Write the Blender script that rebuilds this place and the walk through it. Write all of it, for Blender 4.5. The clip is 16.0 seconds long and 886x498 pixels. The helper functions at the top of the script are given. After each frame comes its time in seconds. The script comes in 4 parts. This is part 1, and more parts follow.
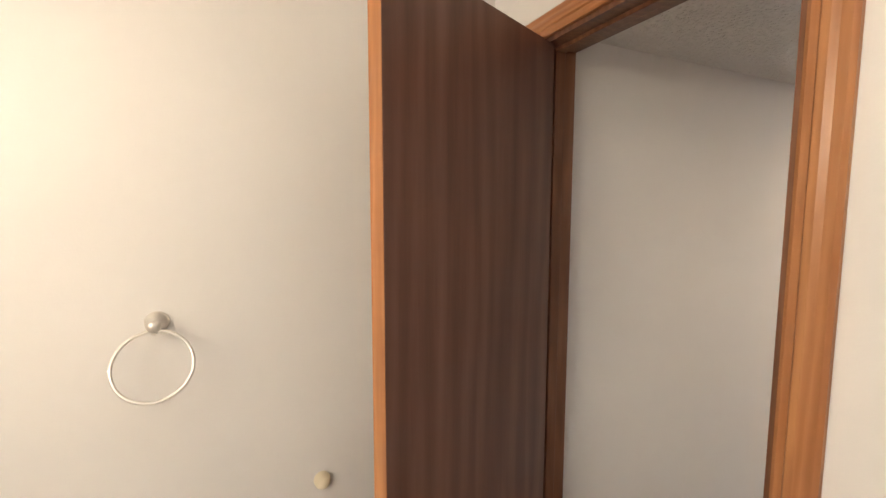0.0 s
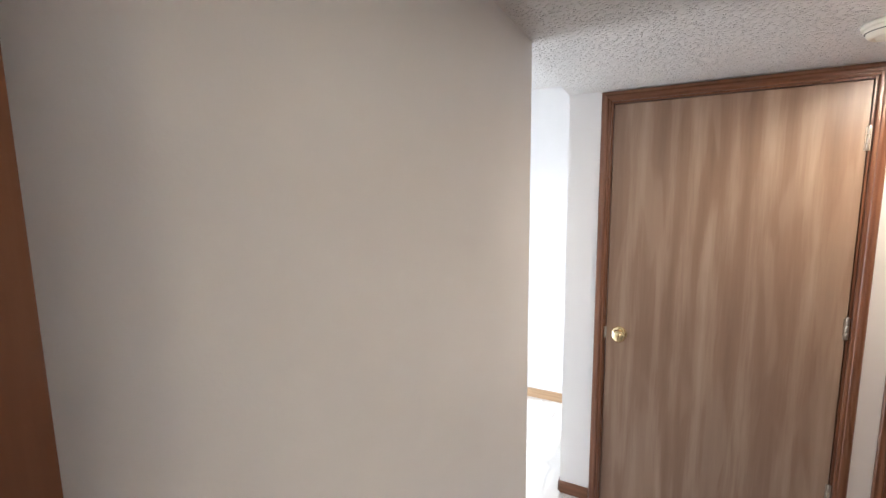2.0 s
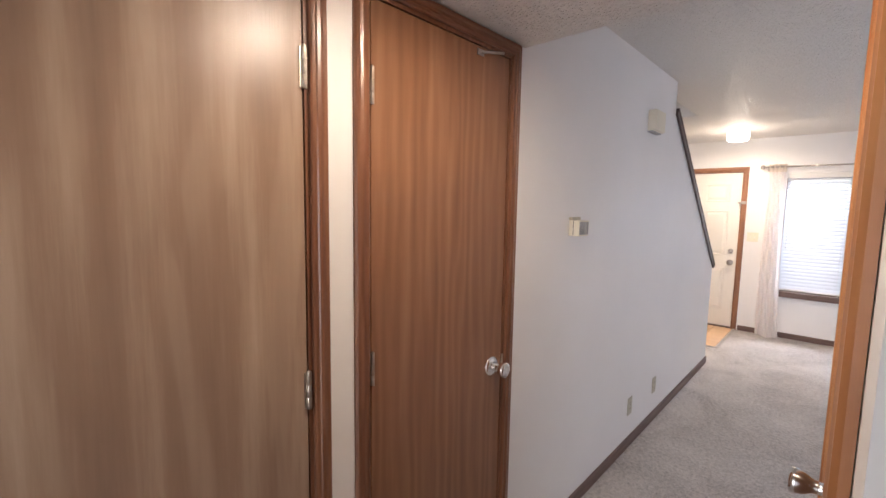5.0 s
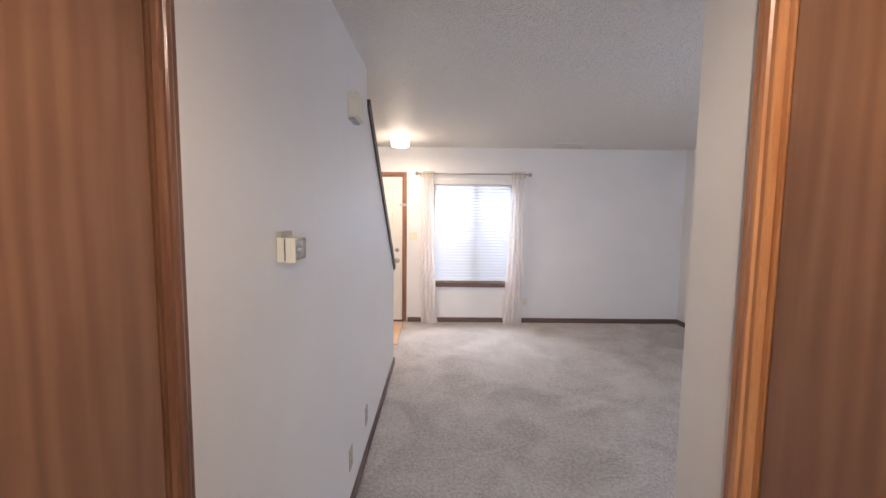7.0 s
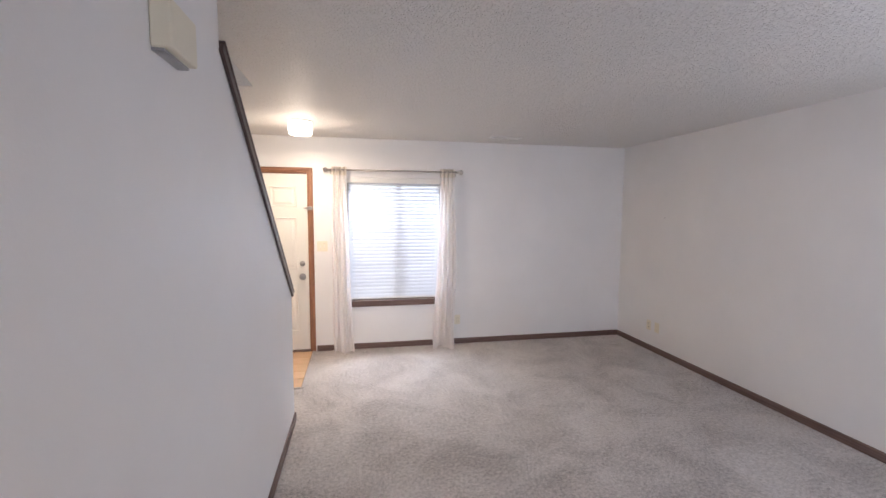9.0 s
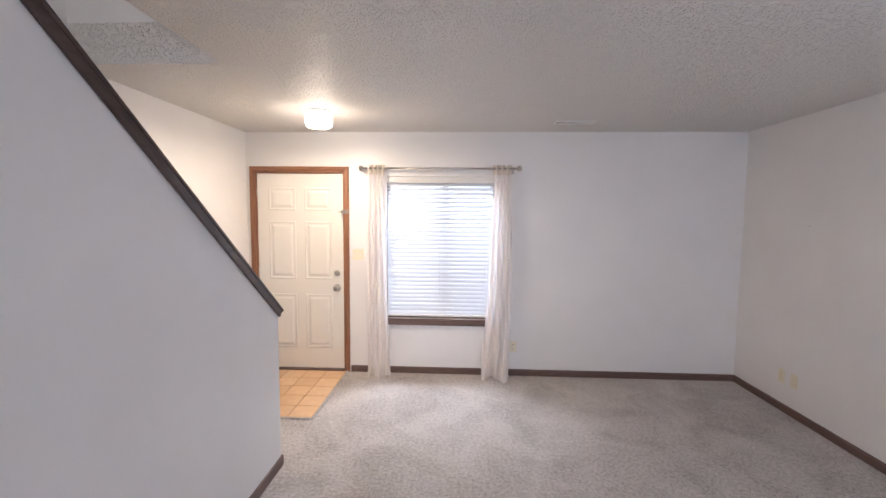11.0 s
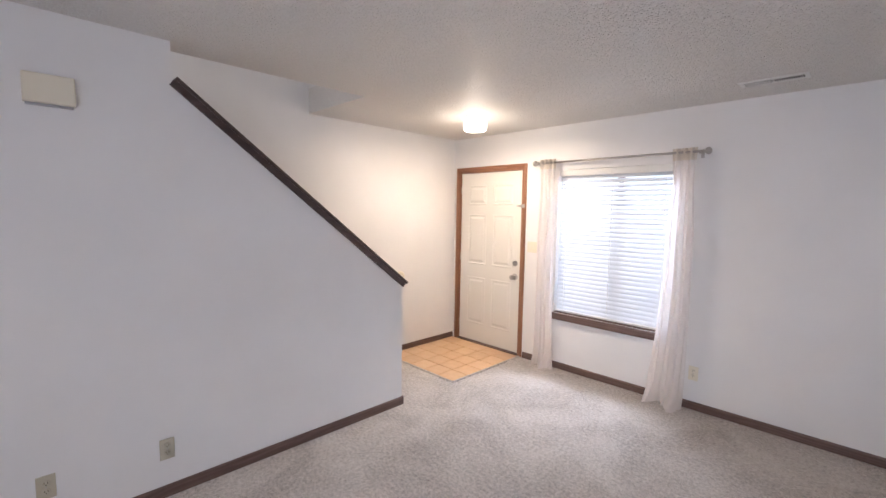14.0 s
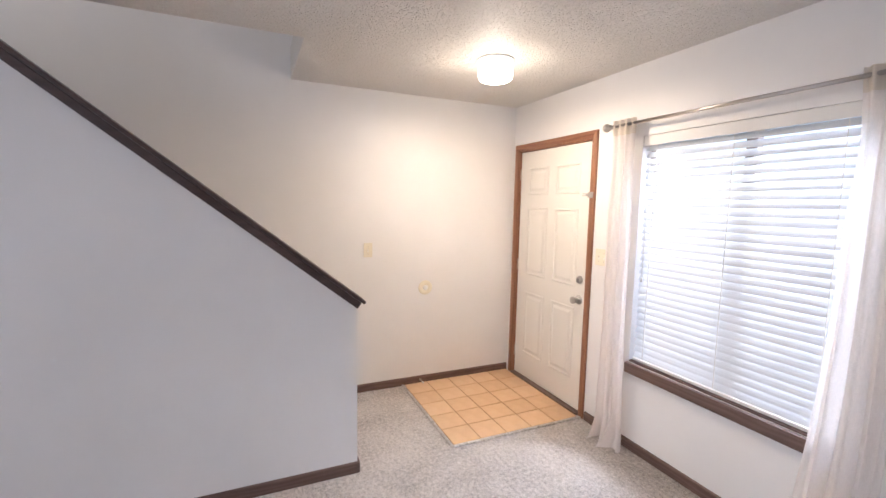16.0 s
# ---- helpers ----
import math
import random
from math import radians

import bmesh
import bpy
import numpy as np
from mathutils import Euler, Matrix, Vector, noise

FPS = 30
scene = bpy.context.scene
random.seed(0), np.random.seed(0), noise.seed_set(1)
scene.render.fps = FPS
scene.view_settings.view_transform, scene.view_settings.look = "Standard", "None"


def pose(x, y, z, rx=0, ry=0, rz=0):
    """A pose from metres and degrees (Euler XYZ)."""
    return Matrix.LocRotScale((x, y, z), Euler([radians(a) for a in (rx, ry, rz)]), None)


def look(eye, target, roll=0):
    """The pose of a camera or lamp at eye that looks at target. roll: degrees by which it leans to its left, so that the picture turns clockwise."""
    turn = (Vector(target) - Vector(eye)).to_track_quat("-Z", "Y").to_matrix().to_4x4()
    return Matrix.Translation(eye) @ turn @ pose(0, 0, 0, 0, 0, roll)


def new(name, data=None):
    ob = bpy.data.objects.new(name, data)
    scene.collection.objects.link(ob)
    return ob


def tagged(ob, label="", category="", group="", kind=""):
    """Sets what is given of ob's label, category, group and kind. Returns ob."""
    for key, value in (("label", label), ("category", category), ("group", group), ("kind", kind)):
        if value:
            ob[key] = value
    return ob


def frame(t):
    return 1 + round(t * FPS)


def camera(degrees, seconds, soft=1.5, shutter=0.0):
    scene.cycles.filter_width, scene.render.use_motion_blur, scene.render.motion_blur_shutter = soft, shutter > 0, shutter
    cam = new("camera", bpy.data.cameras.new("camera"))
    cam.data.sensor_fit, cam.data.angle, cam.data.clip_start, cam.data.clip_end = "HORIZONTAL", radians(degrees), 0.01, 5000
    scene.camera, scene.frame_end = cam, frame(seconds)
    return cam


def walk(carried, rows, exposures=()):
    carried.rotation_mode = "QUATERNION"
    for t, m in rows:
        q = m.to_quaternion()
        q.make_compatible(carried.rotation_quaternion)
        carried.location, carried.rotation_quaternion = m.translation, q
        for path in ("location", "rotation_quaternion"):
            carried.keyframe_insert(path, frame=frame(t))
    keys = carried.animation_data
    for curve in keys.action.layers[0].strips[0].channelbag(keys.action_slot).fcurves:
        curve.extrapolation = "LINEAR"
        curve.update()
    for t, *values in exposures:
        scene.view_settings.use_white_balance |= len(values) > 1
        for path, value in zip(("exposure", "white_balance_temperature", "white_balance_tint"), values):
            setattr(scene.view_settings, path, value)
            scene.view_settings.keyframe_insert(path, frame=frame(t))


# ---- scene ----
cam = camera(92.0, 16.0)
PATH = [
    (0, (0.208, 0.437, 1.635), (-0.626, -1.373, 1.445), 0.1),
    (0.5, (-0.01, 0.209, 1.632), (-1.093, -1.465, 1.447), -1.1),
    (1, (-0.158, 0.019, 1.662), (-1.469, -1.473, 1.435), -1.1),
    (1.5, (-0.329, -0.119, 1.67), (-1.868, -1.375, 1.431), -0.9),
    (2, (-0.55, -0.208, 1.672), (-2.311, -1.121, 1.412), -0.7),
    (2.5, (-0.755, -0.211, 1.634), (-2.65, -0.803, 1.392), -0.4),
    (3, (-0.986, -0.201, 1.612), (-2.957, -0.429, 1.357), 0.0),
    (3.5, (-1.229, -0.21, 1.587), (-3.203, 0.012, 1.35), 0.2),
    (4, (-1.463, -0.168, 1.562), (-3.339, 0.493, 1.348), 0.6),
    (4.5, (-1.689, -0.102, 1.559), (-3.35, 0.991, 1.344), 0.9),
    (5, (-1.886, -0.038, 1.555), (-3.244, 1.416, 1.351), 0.9),
    (5.2, (-1.963, 0.01, 1.553), (-3.195, 1.579, 1.36), 0.7),
    (7.3, (-2.387, 0.77, 1.577), (-2.2, 2.753, 1.397), 0.6),
    (7.5, (-2.403, 0.89, 1.578), (-2.121, 2.862, 1.402), 0.5),
    (8, (-2.418, 1.104, 1.589), (-2.013, 3.054, 1.415), 0.4),
    (10.3, (-2.02, 2.126, 1.654), (-1.801, 4.106, 1.473), 0.3),
    (10.5, (-1.968, 2.196, 1.624), (-1.811, 4.184, 1.464), 0.5),
    (11, (-1.657, 2.286, 1.616), (-1.749, 4.278, 1.46), 0.5),
    (11.5, (-1.367, 2.302, 1.632), (-1.716, 4.264, 1.466), 0.6),
    (12, (-1.096, 2.273, 1.642), (-1.648, 4.187, 1.468), 0.6),
    (12.5, (-0.797, 2.309, 1.609), (-1.575, 4.144, 1.439), 0.8),
    (13, (-0.549, 2.381, 1.609), (-1.572, 4.09, 1.434), 0.8),
    (13.5, (-0.349, 2.476, 1.616), (-1.578, 4.043, 1.433), 0.8),
    (14, (-0.181, 2.727, 1.591), (-1.596, 4.129, 1.409), 0.9),
    (14.5, (-0.132, 3.092, 1.588), (-1.643, 4.388, 1.395), 1.1),
    (15, (-0.197, 3.527, 1.58), (-1.8, 4.708, 1.386), 1.0),
    (15.5, (-0.304, 3.954, 1.549), (-2.006, 4.987, 1.352), 0.9),
    (16, (-0.476, 4.361, 1.561), (-2.293, 5.169, 1.352), 1.1),
]
EXPOSURES = [(0, 1.85, 6400, 10), (1, 2.02, 5850, 10), (2.5, 1.85, 5850, 11), (4, 1.65, 6050, 13), (5, 1.42, 6200, 16), (8, 1.28, 6150, 16), (16, 1.36, 6100, 16)]
walk(cam, [(t, look(e, a, r)) for t, e, a, r in PATH], EXPOSURES)

# ---- world, sun and lamps ----
world = bpy.data.worlds.new("sky")
scene.world = world
world.use_nodes = True
wn = world.node_tree
sky = wn.nodes.new("ShaderNodeTexSky")
sky.sky_type, sky.sun_disc = "NISHITA", False
sky.sun_elevation, sky.sun_rotation = radians(36), radians(158)
wn.links.new(sky.outputs[0], wn.nodes["Background"].inputs[0])
wn.nodes["Background"].inputs[1].default_value = 0.12


def lamp(name, kind, m, energy, colour, size=0.1, size_y=None, angle=0.01):
    d = bpy.data.lights.new(name, kind)
    d.energy, d.color = energy, colour
    if kind == "AREA":
        d.shape, d.size, d.size_y = "RECTANGLE", size, size_y or size
    elif kind == "POINT":
        d.shadow_soft_size = size
    else:
        d.angle = angle
    ob = new(name, d)
    ob.matrix_world = m
    return ob


SUN = lamp("sun", "SUN", look((-1.0, -8.0, 6.0), (-2.0, -3.3, 2.4)), 2.5, (1.0, 0.93, 0.84), angle=radians(0.5))
FRONT_SKY = lamp("front_window_sky", "AREA", look((-1.875, 7.50, 2.75), (-1.875, 6.56, 1.25)), 74, (0.80, 0.89, 1.0), 1.5, 1.3)
# fill lamp in an added, unseen rear opening; brightens the living room
REAR_FILL = lamp("rear_fill", "AREA", look((0.22, 1.34, 1.12), (0.1, 6, 0.9)), 19, (0.82, 0.88, 1.0), 1.42, 2.0)
# fill lamp at an added upstairs opening, out of view, to brighten the stairwell
STAIRWELL_FILL = lamp("stairwell_fill", "AREA", look((-3.92, 2.7, 3.80), (-2.9, 3.3, 3.4)), 6.5, (1.0, 0.96, 0.90), 0.95, 0.95)
BACK_SKY = lamp("back_window_sky", "AREA", look((-2.5, -3.47, 1.10), (-2.5, 0, 1.0)), 36, (0.86, 0.93, 1.0), 1.7, 1.95)
ENTRY_BULB = lamp("entry_bulb", "AREA", pose(-2.82, 5.73, 2.303), 8.8, (1.0, 0.80, 0.57), 0.17)
ENTRY_GLOW = lamp("entry_shade_glow", "POINT", pose(-2.82, 5.73, 2.21), 3.2, (1.0, 0.82, 0.60), 0.08)
HALL_BULB = lamp("hall_bulb", "POINT", pose(-2.2, 0.66, 2.165), 11.5, (1.0, 0.83, 0.62), 0.025)
BATH_BULBS = [lamp("vanity_bulb", "POINT", pose(1.28, y, 2.0), 2.9, (1.0, 0.83, 0.61), 0.05) for y in (0.20, 0.40, 0.60)]


# ---- materials ----
def mat(name, base, rough=0.6, metal=0.0):
    m = bpy.data.materials.new(name)
    m.use_nodes = True
    b = m.node_tree.nodes["Principled BSDF"]
    b.inputs["Base Color"].default_value = (*base, 1)
    b.inputs["Roughness"].default_value, b.inputs["Metallic"].default_value = rough, metal
    return m


def nd(m, kind, **kw):
    n = m.node_tree.nodes.new(kind)
    for k, v in kw.items():
        n.inputs[k.replace("_", " ")].default_value = v
    return n


def ln(m, a, b):
    m.node_tree.links.new(a, b)


def coords(m, scale=(1, 1, 1)):
    tc = nd(m, "ShaderNodeTexCoord")
    mp = nd(m, "ShaderNodeMapping", Scale=scale)
    ln(m, tc.outputs["Object"], mp.inputs[0])
    return mp.outputs[0]


def ramp(m, src, stops):
    r = nd(m, "ShaderNodeValToRGB")
    e = r.color_ramp.elements
    while len(e) < len(stops):
        e.new(0.5)
    for el, (p, c) in zip(e, stops):
        el.position, el.color = p, (*c, 1)
    ln(m, src, r.inputs[0])
    return r.outputs[0]


def bump(m, src, strength, distance, under=None):
    b = nd(m, "ShaderNodeBump", Strength=strength, Distance=distance)
    ln(m, src, b.inputs["Height"])
    if under:
        ln(m, under, b.inputs["Normal"])
    ln(m, b.outputs[0], m.node_tree.nodes["Principled BSDF"].inputs["Normal"])
    return b.outputs[0]


def paint(name, base, rough, grain=160, amount=0.12, spread=0.03):
    """Rolled wall paint: orange-peel relief, faint patchy tone."""
    m = mat(name, base, rough)
    b = m.node_tree.nodes["Principled BSDF"]
    c = coords(m)
    big = nd(m, "ShaderNodeTexNoise", Scale=1.7, Detail=5.0)
    ln(m, c, big.inputs["Vector"])
    lo = tuple(max(0, v - spread) for v in base)
    hi = tuple(min(1, v + spread * 0.6) for v in base)
    ln(m, ramp(m, big.outputs[0], [(0.3, lo), (0.7, hi)]), b.inputs["Base Color"])
    rr = nd(m, "ShaderNodeMapRange", From_Min=0.3, From_Max=0.7, To_Min=rough - 0.05, To_Max=rough + 0.07)
    ln(m, big.outputs[0], rr.inputs[0])
    ln(m, rr.outputs[0], b.inputs["Roughness"])
    fine = nd(m, "ShaderNodeTexNoise", Scale=grain, Detail=3.0)
    ln(m, c, fine.inputs["Vector"])
    wave = nd(m, "ShaderNodeTexNoise", Scale=6.0, Detail=2.0)
    ln(m, c, wave.inputs["Vector"])
    first = bump(m, wave.outputs[0], 0.12, 0.01)
    bump(m, fine.outputs[0], amount, 0.002, first)
    return m


def wood(name, dark, mid, light, rough=0.38, axis=1, figure=5.0, gloss=0.15, along=2, flame=0.0):
    """Stained veneer: long streaks along the grain, cathedral figure, pores."""
    m = mat(name, mid, rough)
    b = m.node_tree.nodes["Principled BSDF"]
    b.inputs["Specular IOR Level"].default_value = 0.45
    s = [1.0, 1.0, 1.0]
    s[along] = 0.06
    c = coords(m, tuple(v * 22 for v in s))
    streak = nd(m, "ShaderNodeTexNoise", Scale=1.0, Detail=5.0, Roughness=0.62)
    ln(m, c, streak.inputs["Vector"])
    s2 = [1.0, 1.0, 1.0]
    s2[along] = 0.13
    c2 = coords(m, tuple(s2))
    info = nd(m, "ShaderNodeObjectInfo")
    fig = nd(m, "ShaderNodeTexWave", Scale=figure, Distortion=9.0, Detail=2.5, Detail_Scale=1.3)
    fig.wave_type = "BANDS"
    fig.bands_direction = "XYZ"[axis]
    ln(m, c2, fig.inputs["Vector"])
    ph = nd(m, "ShaderNodeMath")
    ph.operation = "MULTIPLY"
    ph.inputs[1].default_value = 20.0
    ln(m, info.outputs["Random"], ph.inputs[0])
    ln(m, ph.outputs[0], fig.inputs["Phase Offset"])
    mixv = nd(m, "ShaderNodeMix", Factor=0.2)
    ln(m, streak.outputs[0], mixv.inputs[2])
    ln(m, fig.outputs["Fac"], mixv.inputs[3])
    colour = ramp(m, mixv.outputs[0], [(0.26, dark), (0.5, mid), (0.74, light)])
    if flame:
        s4 = [11.0, 11.0, 11.0]
        s4[along] = 1.5
        lick = nd(m, "ShaderNodeTexNoise", Scale=1.0, Detail=2.0, Roughness=0.45, Distortion=0.7)
        ln(m, coords(m, tuple(s4)), lick.inputs["Vector"])
        amount = nd(m, "ShaderNodeMapRange", From_Min=0.50, From_Max=0.64, To_Min=0.0, To_Max=flame)
        amount.interpolation_type = "SMOOTHSTEP"
        ln(m, lick.outputs[0], amount.inputs[0])
        over = nd(m, "ShaderNodeMix")
        over.data_type = "RGBA"
        over.inputs[7].default_value = (*light, 1)
        ln(m, amount.outputs[0], over.inputs[0])
        ln(m, colour, over.inputs[6])
        colour = over.outputs[2]
    ln(m, colour, b.inputs["Base Color"])
    s3 = [260.0, 260.0, 260.0]
    s3[along] = 7.0
    pore = nd(m, "ShaderNodeTexNoise", Scale=1.0, Detail=2.0)
    ln(m, coords(m, tuple(s3)), pore.inputs["Vector"])
    bump(m, pore.outputs[0], gloss, 0.001)
    return m


WALL = paint("wall_paint", (0.81, 0.795, 0.78), 0.42)
DOOR_WHITE = paint("door_paint", (0.80, 0.77, 0.71), 0.4, 220, 0.06, 0.015)
CLOSET_WOOD = wood("closet_veneer", (0.215, 0.135, 0.092), (0.27, 0.176, 0.121), (0.39, 0.285, 0.21), 0.34, figure=2.6, flame=0.38)
NARROW_WOOD = wood("narrow_door_veneer", (0.175, 0.078, 0.038), (0.225, 0.104, 0.051), (0.285, 0.142, 0.076), 0.34, figure=7.0)
CASING_WOOD = wood("casing_wood", (0.115, 0.045, 0.023), (0.165, 0.068, 0.034), (0.23, 0.105, 0.055), 0.3, figure=12.0)
CASING_Y = wood("casing_wood_across", (0.115, 0.045, 0.023), (0.165, 0.068, 0.034), (0.23, 0.105, 0.055), 0.3, axis=2, figure=12.0, along=1)
OAK = wood("bath_casing_wood", (0.30, 0.115, 0.04), (0.40, 0.17, 0.065), (0.50, 0.24, 0.10), 0.32, figure=14.0)
OAK_Y = wood("bath_head_wood", (0.30, 0.115, 0.04), (0.40, 0.17, 0.065), (0.50, 0.24, 0.10), 0.32, axis=2, figure=14.0, along=1)
ENTRY_WOOD = wood("entry_casing_wood", (0.20, 0.085, 0.045), (0.27, 0.12, 0.065), (0.35, 0.17, 0.09), 0.4, figure=12.0)
ENTRY_X = wood("entry_head_wood", (0.20, 0.085, 0.045), (0.27, 0.12, 0.065), (0.35, 0.17, 0.09), 0.4, axis=2, figure=12.0, along=0)
DARK_X = wood("baseboard_wood_x", (0.095, 0.056, 0.046), (0.135, 0.082, 0.067), (0.19, 0.12, 0.098), 0.42, axis=2, figure=12.0, along=0)
DARK_Y = wood("baseboard_wood_y", (0.095, 0.056, 0.046), (0.135, 0.082, 0.067), (0.19, 0.12, 0.098), 0.42, axis=2, figure=12.0, along=1)
PALE_Y = wood("pale_baseboard_wood", (0.36, 0.22, 0.12), (0.45, 0.29, 0.16), (0.54, 0.36, 0.21), 0.45, axis=2, figure=12.0, along=1)
CAP_WOOD = wood("stair_cap_wood", (0.050, 0.032, 0.029), (0.072, 0.046, 0.041), (0.105, 0.068, 0.060), 0.36, axis=0, figure=12.0, along=1)

BATH_DOOR = wood("bath_door_veneer", (0.085, 0.036, 0.024), (0.125, 0.056, 0.038), (0.17, 0.085, 0.060), 0.4, axis=0, figure=5.0)

POPCORN = mat("popcorn_ceiling", (0.74, 0.715, 0.68), 0.55)
pc = coords(POPCORN)
pv = nd(POPCORN, "ShaderNodeTexVoronoi", Scale=80.0)
ln(POPCORN, pc, pv.inputs["Vector"])
pnoise = nd(POPCORN, "ShaderNodeTexNoise", Scale=62.0, Detail=6.0, Roughness=0.7)
ln(POPCORN, pc, pnoise.inputs["Vector"])
pmask = nd(POPCORN, "ShaderNodeMapRange", From_Min=0.40, From_Max=0.66)
ln(POPCORN, pnoise.outputs[0], pmask.inputs[0])
pdist = nd(POPCORN, "ShaderNodeMapRange", From_Min=0.0, From_Max=0.55, To_Min=1.0, To_Max=0.0)
ln(POPCORN, pv.outputs["Distance"], pdist.inputs[0])
pmul = nd(POPCORN, "ShaderNodeMath")
pmul.operation = "MULTIPLY"
ln(POPCORN, pmask.outputs[0], pmul.inputs[0])
ln(POPCORN, pdist.outputs[0], pmul.inputs[1])
bump(POPCORN, pmul.outputs[0], 0.85, 0.018)
ln(POPCORN, ramp(POPCORN, pnoise.outputs[0], [(0.3, (0.68, 0.655, 0.62)), (0.7, (0.77, 0.745, 0.71))]),
   POPCORN.node_tree.nodes["Principled BSDF"].inputs["Base Color"])

CARPET = mat("carpet", (0.40, 0.36, 0.33), 0.97)
cc = coords(CARPET)
cf = nd(CARPET, "ShaderNodeTexNoise", Scale=150.0, Detail=4.0, Roughness=0.75)
cm = nd(CARPET, "ShaderNodeTexNoise", Scale=46.0, Detail=4.0, Roughness=0.65)
cb = nd(CARPET, "ShaderNodeTexNoise", Scale=2.2, Detail=5.0, Roughness=0.6)
cb.inputs["Distortion"].default_value = 0.8
for n in (cf, cm, cb):
    ln(CARPET, cc, n.inputs["Vector"])
ca = nd(CARPET, "ShaderNodeMix", Factor=0.42)
ln(CARPET, cf.outputs[0], ca.inputs[2])
ln(CARPET, cm.outputs[0], ca.inputs[3])
cx = nd(CARPET, "ShaderNodeMix", Factor=0.22)
ln(CARPET, ca.outputs[0], cx.inputs[2])
ln(CARPET, cb.outputs[0], cx.inputs[3])
cbsdf = CARPET.node_tree.nodes["Principled BSDF"]
ln(CARPET, ramp(CARPET, cx.outputs[0], [(0.41, (0.27, 0.222, 0.192)), (0.5, (0.61, 0.54, 0.485)), (0.585, (0.86, 0.79, 0.735))]), cbsdf.inputs["Base Color"])
cbsdf.inputs["Sheen Weight"].default_value = 0.5
cbsdf.inputs["Specular IOR Level"].default_value = 0.1
bump(CARPET, ca.outputs[0], 1.0, 0.028)

TILE = mat("terracotta_tile", (0.60, 0.34, 0.17), 0.45)
tc_ = coords(TILE)
tn = nd(TILE, "ShaderNodeTexNoise", Scale=14.0, Detail=5.0)
ln(TILE, tc_, tn.inputs["Vector"])
tinfo = nd(TILE, "ShaderNodeObjectInfo")
tmix = nd(TILE, "ShaderNodeMix", Factor=0.4)
ln(TILE, tn.outputs[0], tmix.inputs[2])
ln(TILE, tinfo.outputs["Random"], tmix.inputs[3])
ln(TILE, ramp(TILE, tmix.outputs[0], [(0.2, (0.64, 0.40, 0.22)), (0.5, (0.72, 0.475, 0.275)), (0.85, (0.79, 0.55, 0.34))]), TILE.node_tree.nodes["Principled BSDF"].inputs["Base Color"])
bump(TILE, tn.outputs[0], 0.15, 0.002)
GROUT = paint("grout", (0.42, 0.25, 0.15), 0.9)
VINYL = paint("pale_vinyl_floor", (0.72, 0.69, 0.64), 0.35, 60, 0.1, 0.08)
BRASS = mat("polished_brass", (0.86, 0.72, 0.42), 0.16, 1.0)
CHROME = mat("chrome", (0.80, 0.79, 0.77), 0.12, 1.0)
NICKEL = mat("satin_nickel", (0.48, 0.45, 0.42), 0.28, 1.0)
RING_METAL = mat("pale_brushed_metal", (0.80, 0.77, 0.73), 0.34, 0.9)
HINGE = mat("hinge_brass", (0.50, 0.45, 0.38), 0.36, 1.0)
IVORY = mat("ivory_plastic", (0.78, 0.72, 0.58), 0.4)
WHITE_PLASTIC = mat("white_plastic", (0.80, 0.79, 0.76), 0.45)
DARK = mat("dark_recess", (0.03, 0.028, 0.025), 0.8)
GREY = mat("grey_plastic", (0.36, 0.35, 0.35), 0.4)
CLEAR = mat("clear_cover", (0.9, 0.9, 0.9), 0.12)
CLEAR.node_tree.nodes["Principled BSDF"].inputs["Transmission Weight"].default_value = 0.85
ALMOND = mat("almond_plastic", (0.47, 0.43, 0.33), 0.4)
RUBBER = mat("cream_rubber", (0.78, 0.70, 0.54), 0.5)
VINYL_FRAME = mat("window_vinyl", (0.30, 0.25, 0.22), 0.5)
GLASS = mat("window_glass", (1, 1, 1), 0.0)
GLASS.node_tree.nodes["Principled BSDF"].inputs["Transmission Weight"].default_value = 1.0
GLASS.node_tree.nodes["Principled BSDF"].inputs["IOR"].default_value = 1.05


def cloth(name, colour, through_part, clear):
    """Thin cloth or slat that lets light through."""
    m = bpy.data.materials.new(name)
    m.use_nodes = True
    t = m.node_tree
    t.nodes.remove(t.nodes["Principled BSDF"])
    out = t.nodes["Material Output"]
    dif = nd(m, "ShaderNodeBsdfDiffuse", Color=(*colour, 1))
    tra = nd(m, "ShaderNodeBsdfTranslucent", Color=(*colour, 1))
    opn = nd(m, "ShaderNodeBsdfTransparent")
    weave = nd(m, "ShaderNodeTexNoise", Scale=240.0, Detail=2.0)
    ln(m, coords(m, (1, 1, 0.25)), weave.inputs["Vector"])
    f = nd(m, "ShaderNodeMapRange", From_Min=0.35, From_Max=0.65, To_Min=max(0, clear - 0.02), To_Max=clear + 0.02)
    ln(m, weave.outputs[0], f.inputs[0])
    m1 = nd(m, "ShaderNodeMixShader", Fac=through_part)
    ln(m, dif.outputs[0], m1.inputs[1])
    ln(m, tra.outputs[0], m1.inputs[2])
    m2 = nd(m, "ShaderNodeMixShader")
    if clear > 0:
        ln(m, f.outputs[0], m2.inputs[0])
    else:
        m2.inputs[0].default_value = 0.0
    ln(m, m1.outputs[0], m2.inputs[1])
    ln(m, opn.outputs[0], m2.inputs[2])
    ln(m, m2.outputs[0], out.inputs["Surface"])
    return m


SHEER = cloth("sheer_curtain", (0.97, 0.925, 0.90), 0.5, 0.2)
HEADER = cloth("curtain_header", (0.72, 0.66, 0.58), 0.35, 0.0)
SLAT = cloth("blind_slat", (0.73, 0.76, 0.80), 0.02, 0.0)


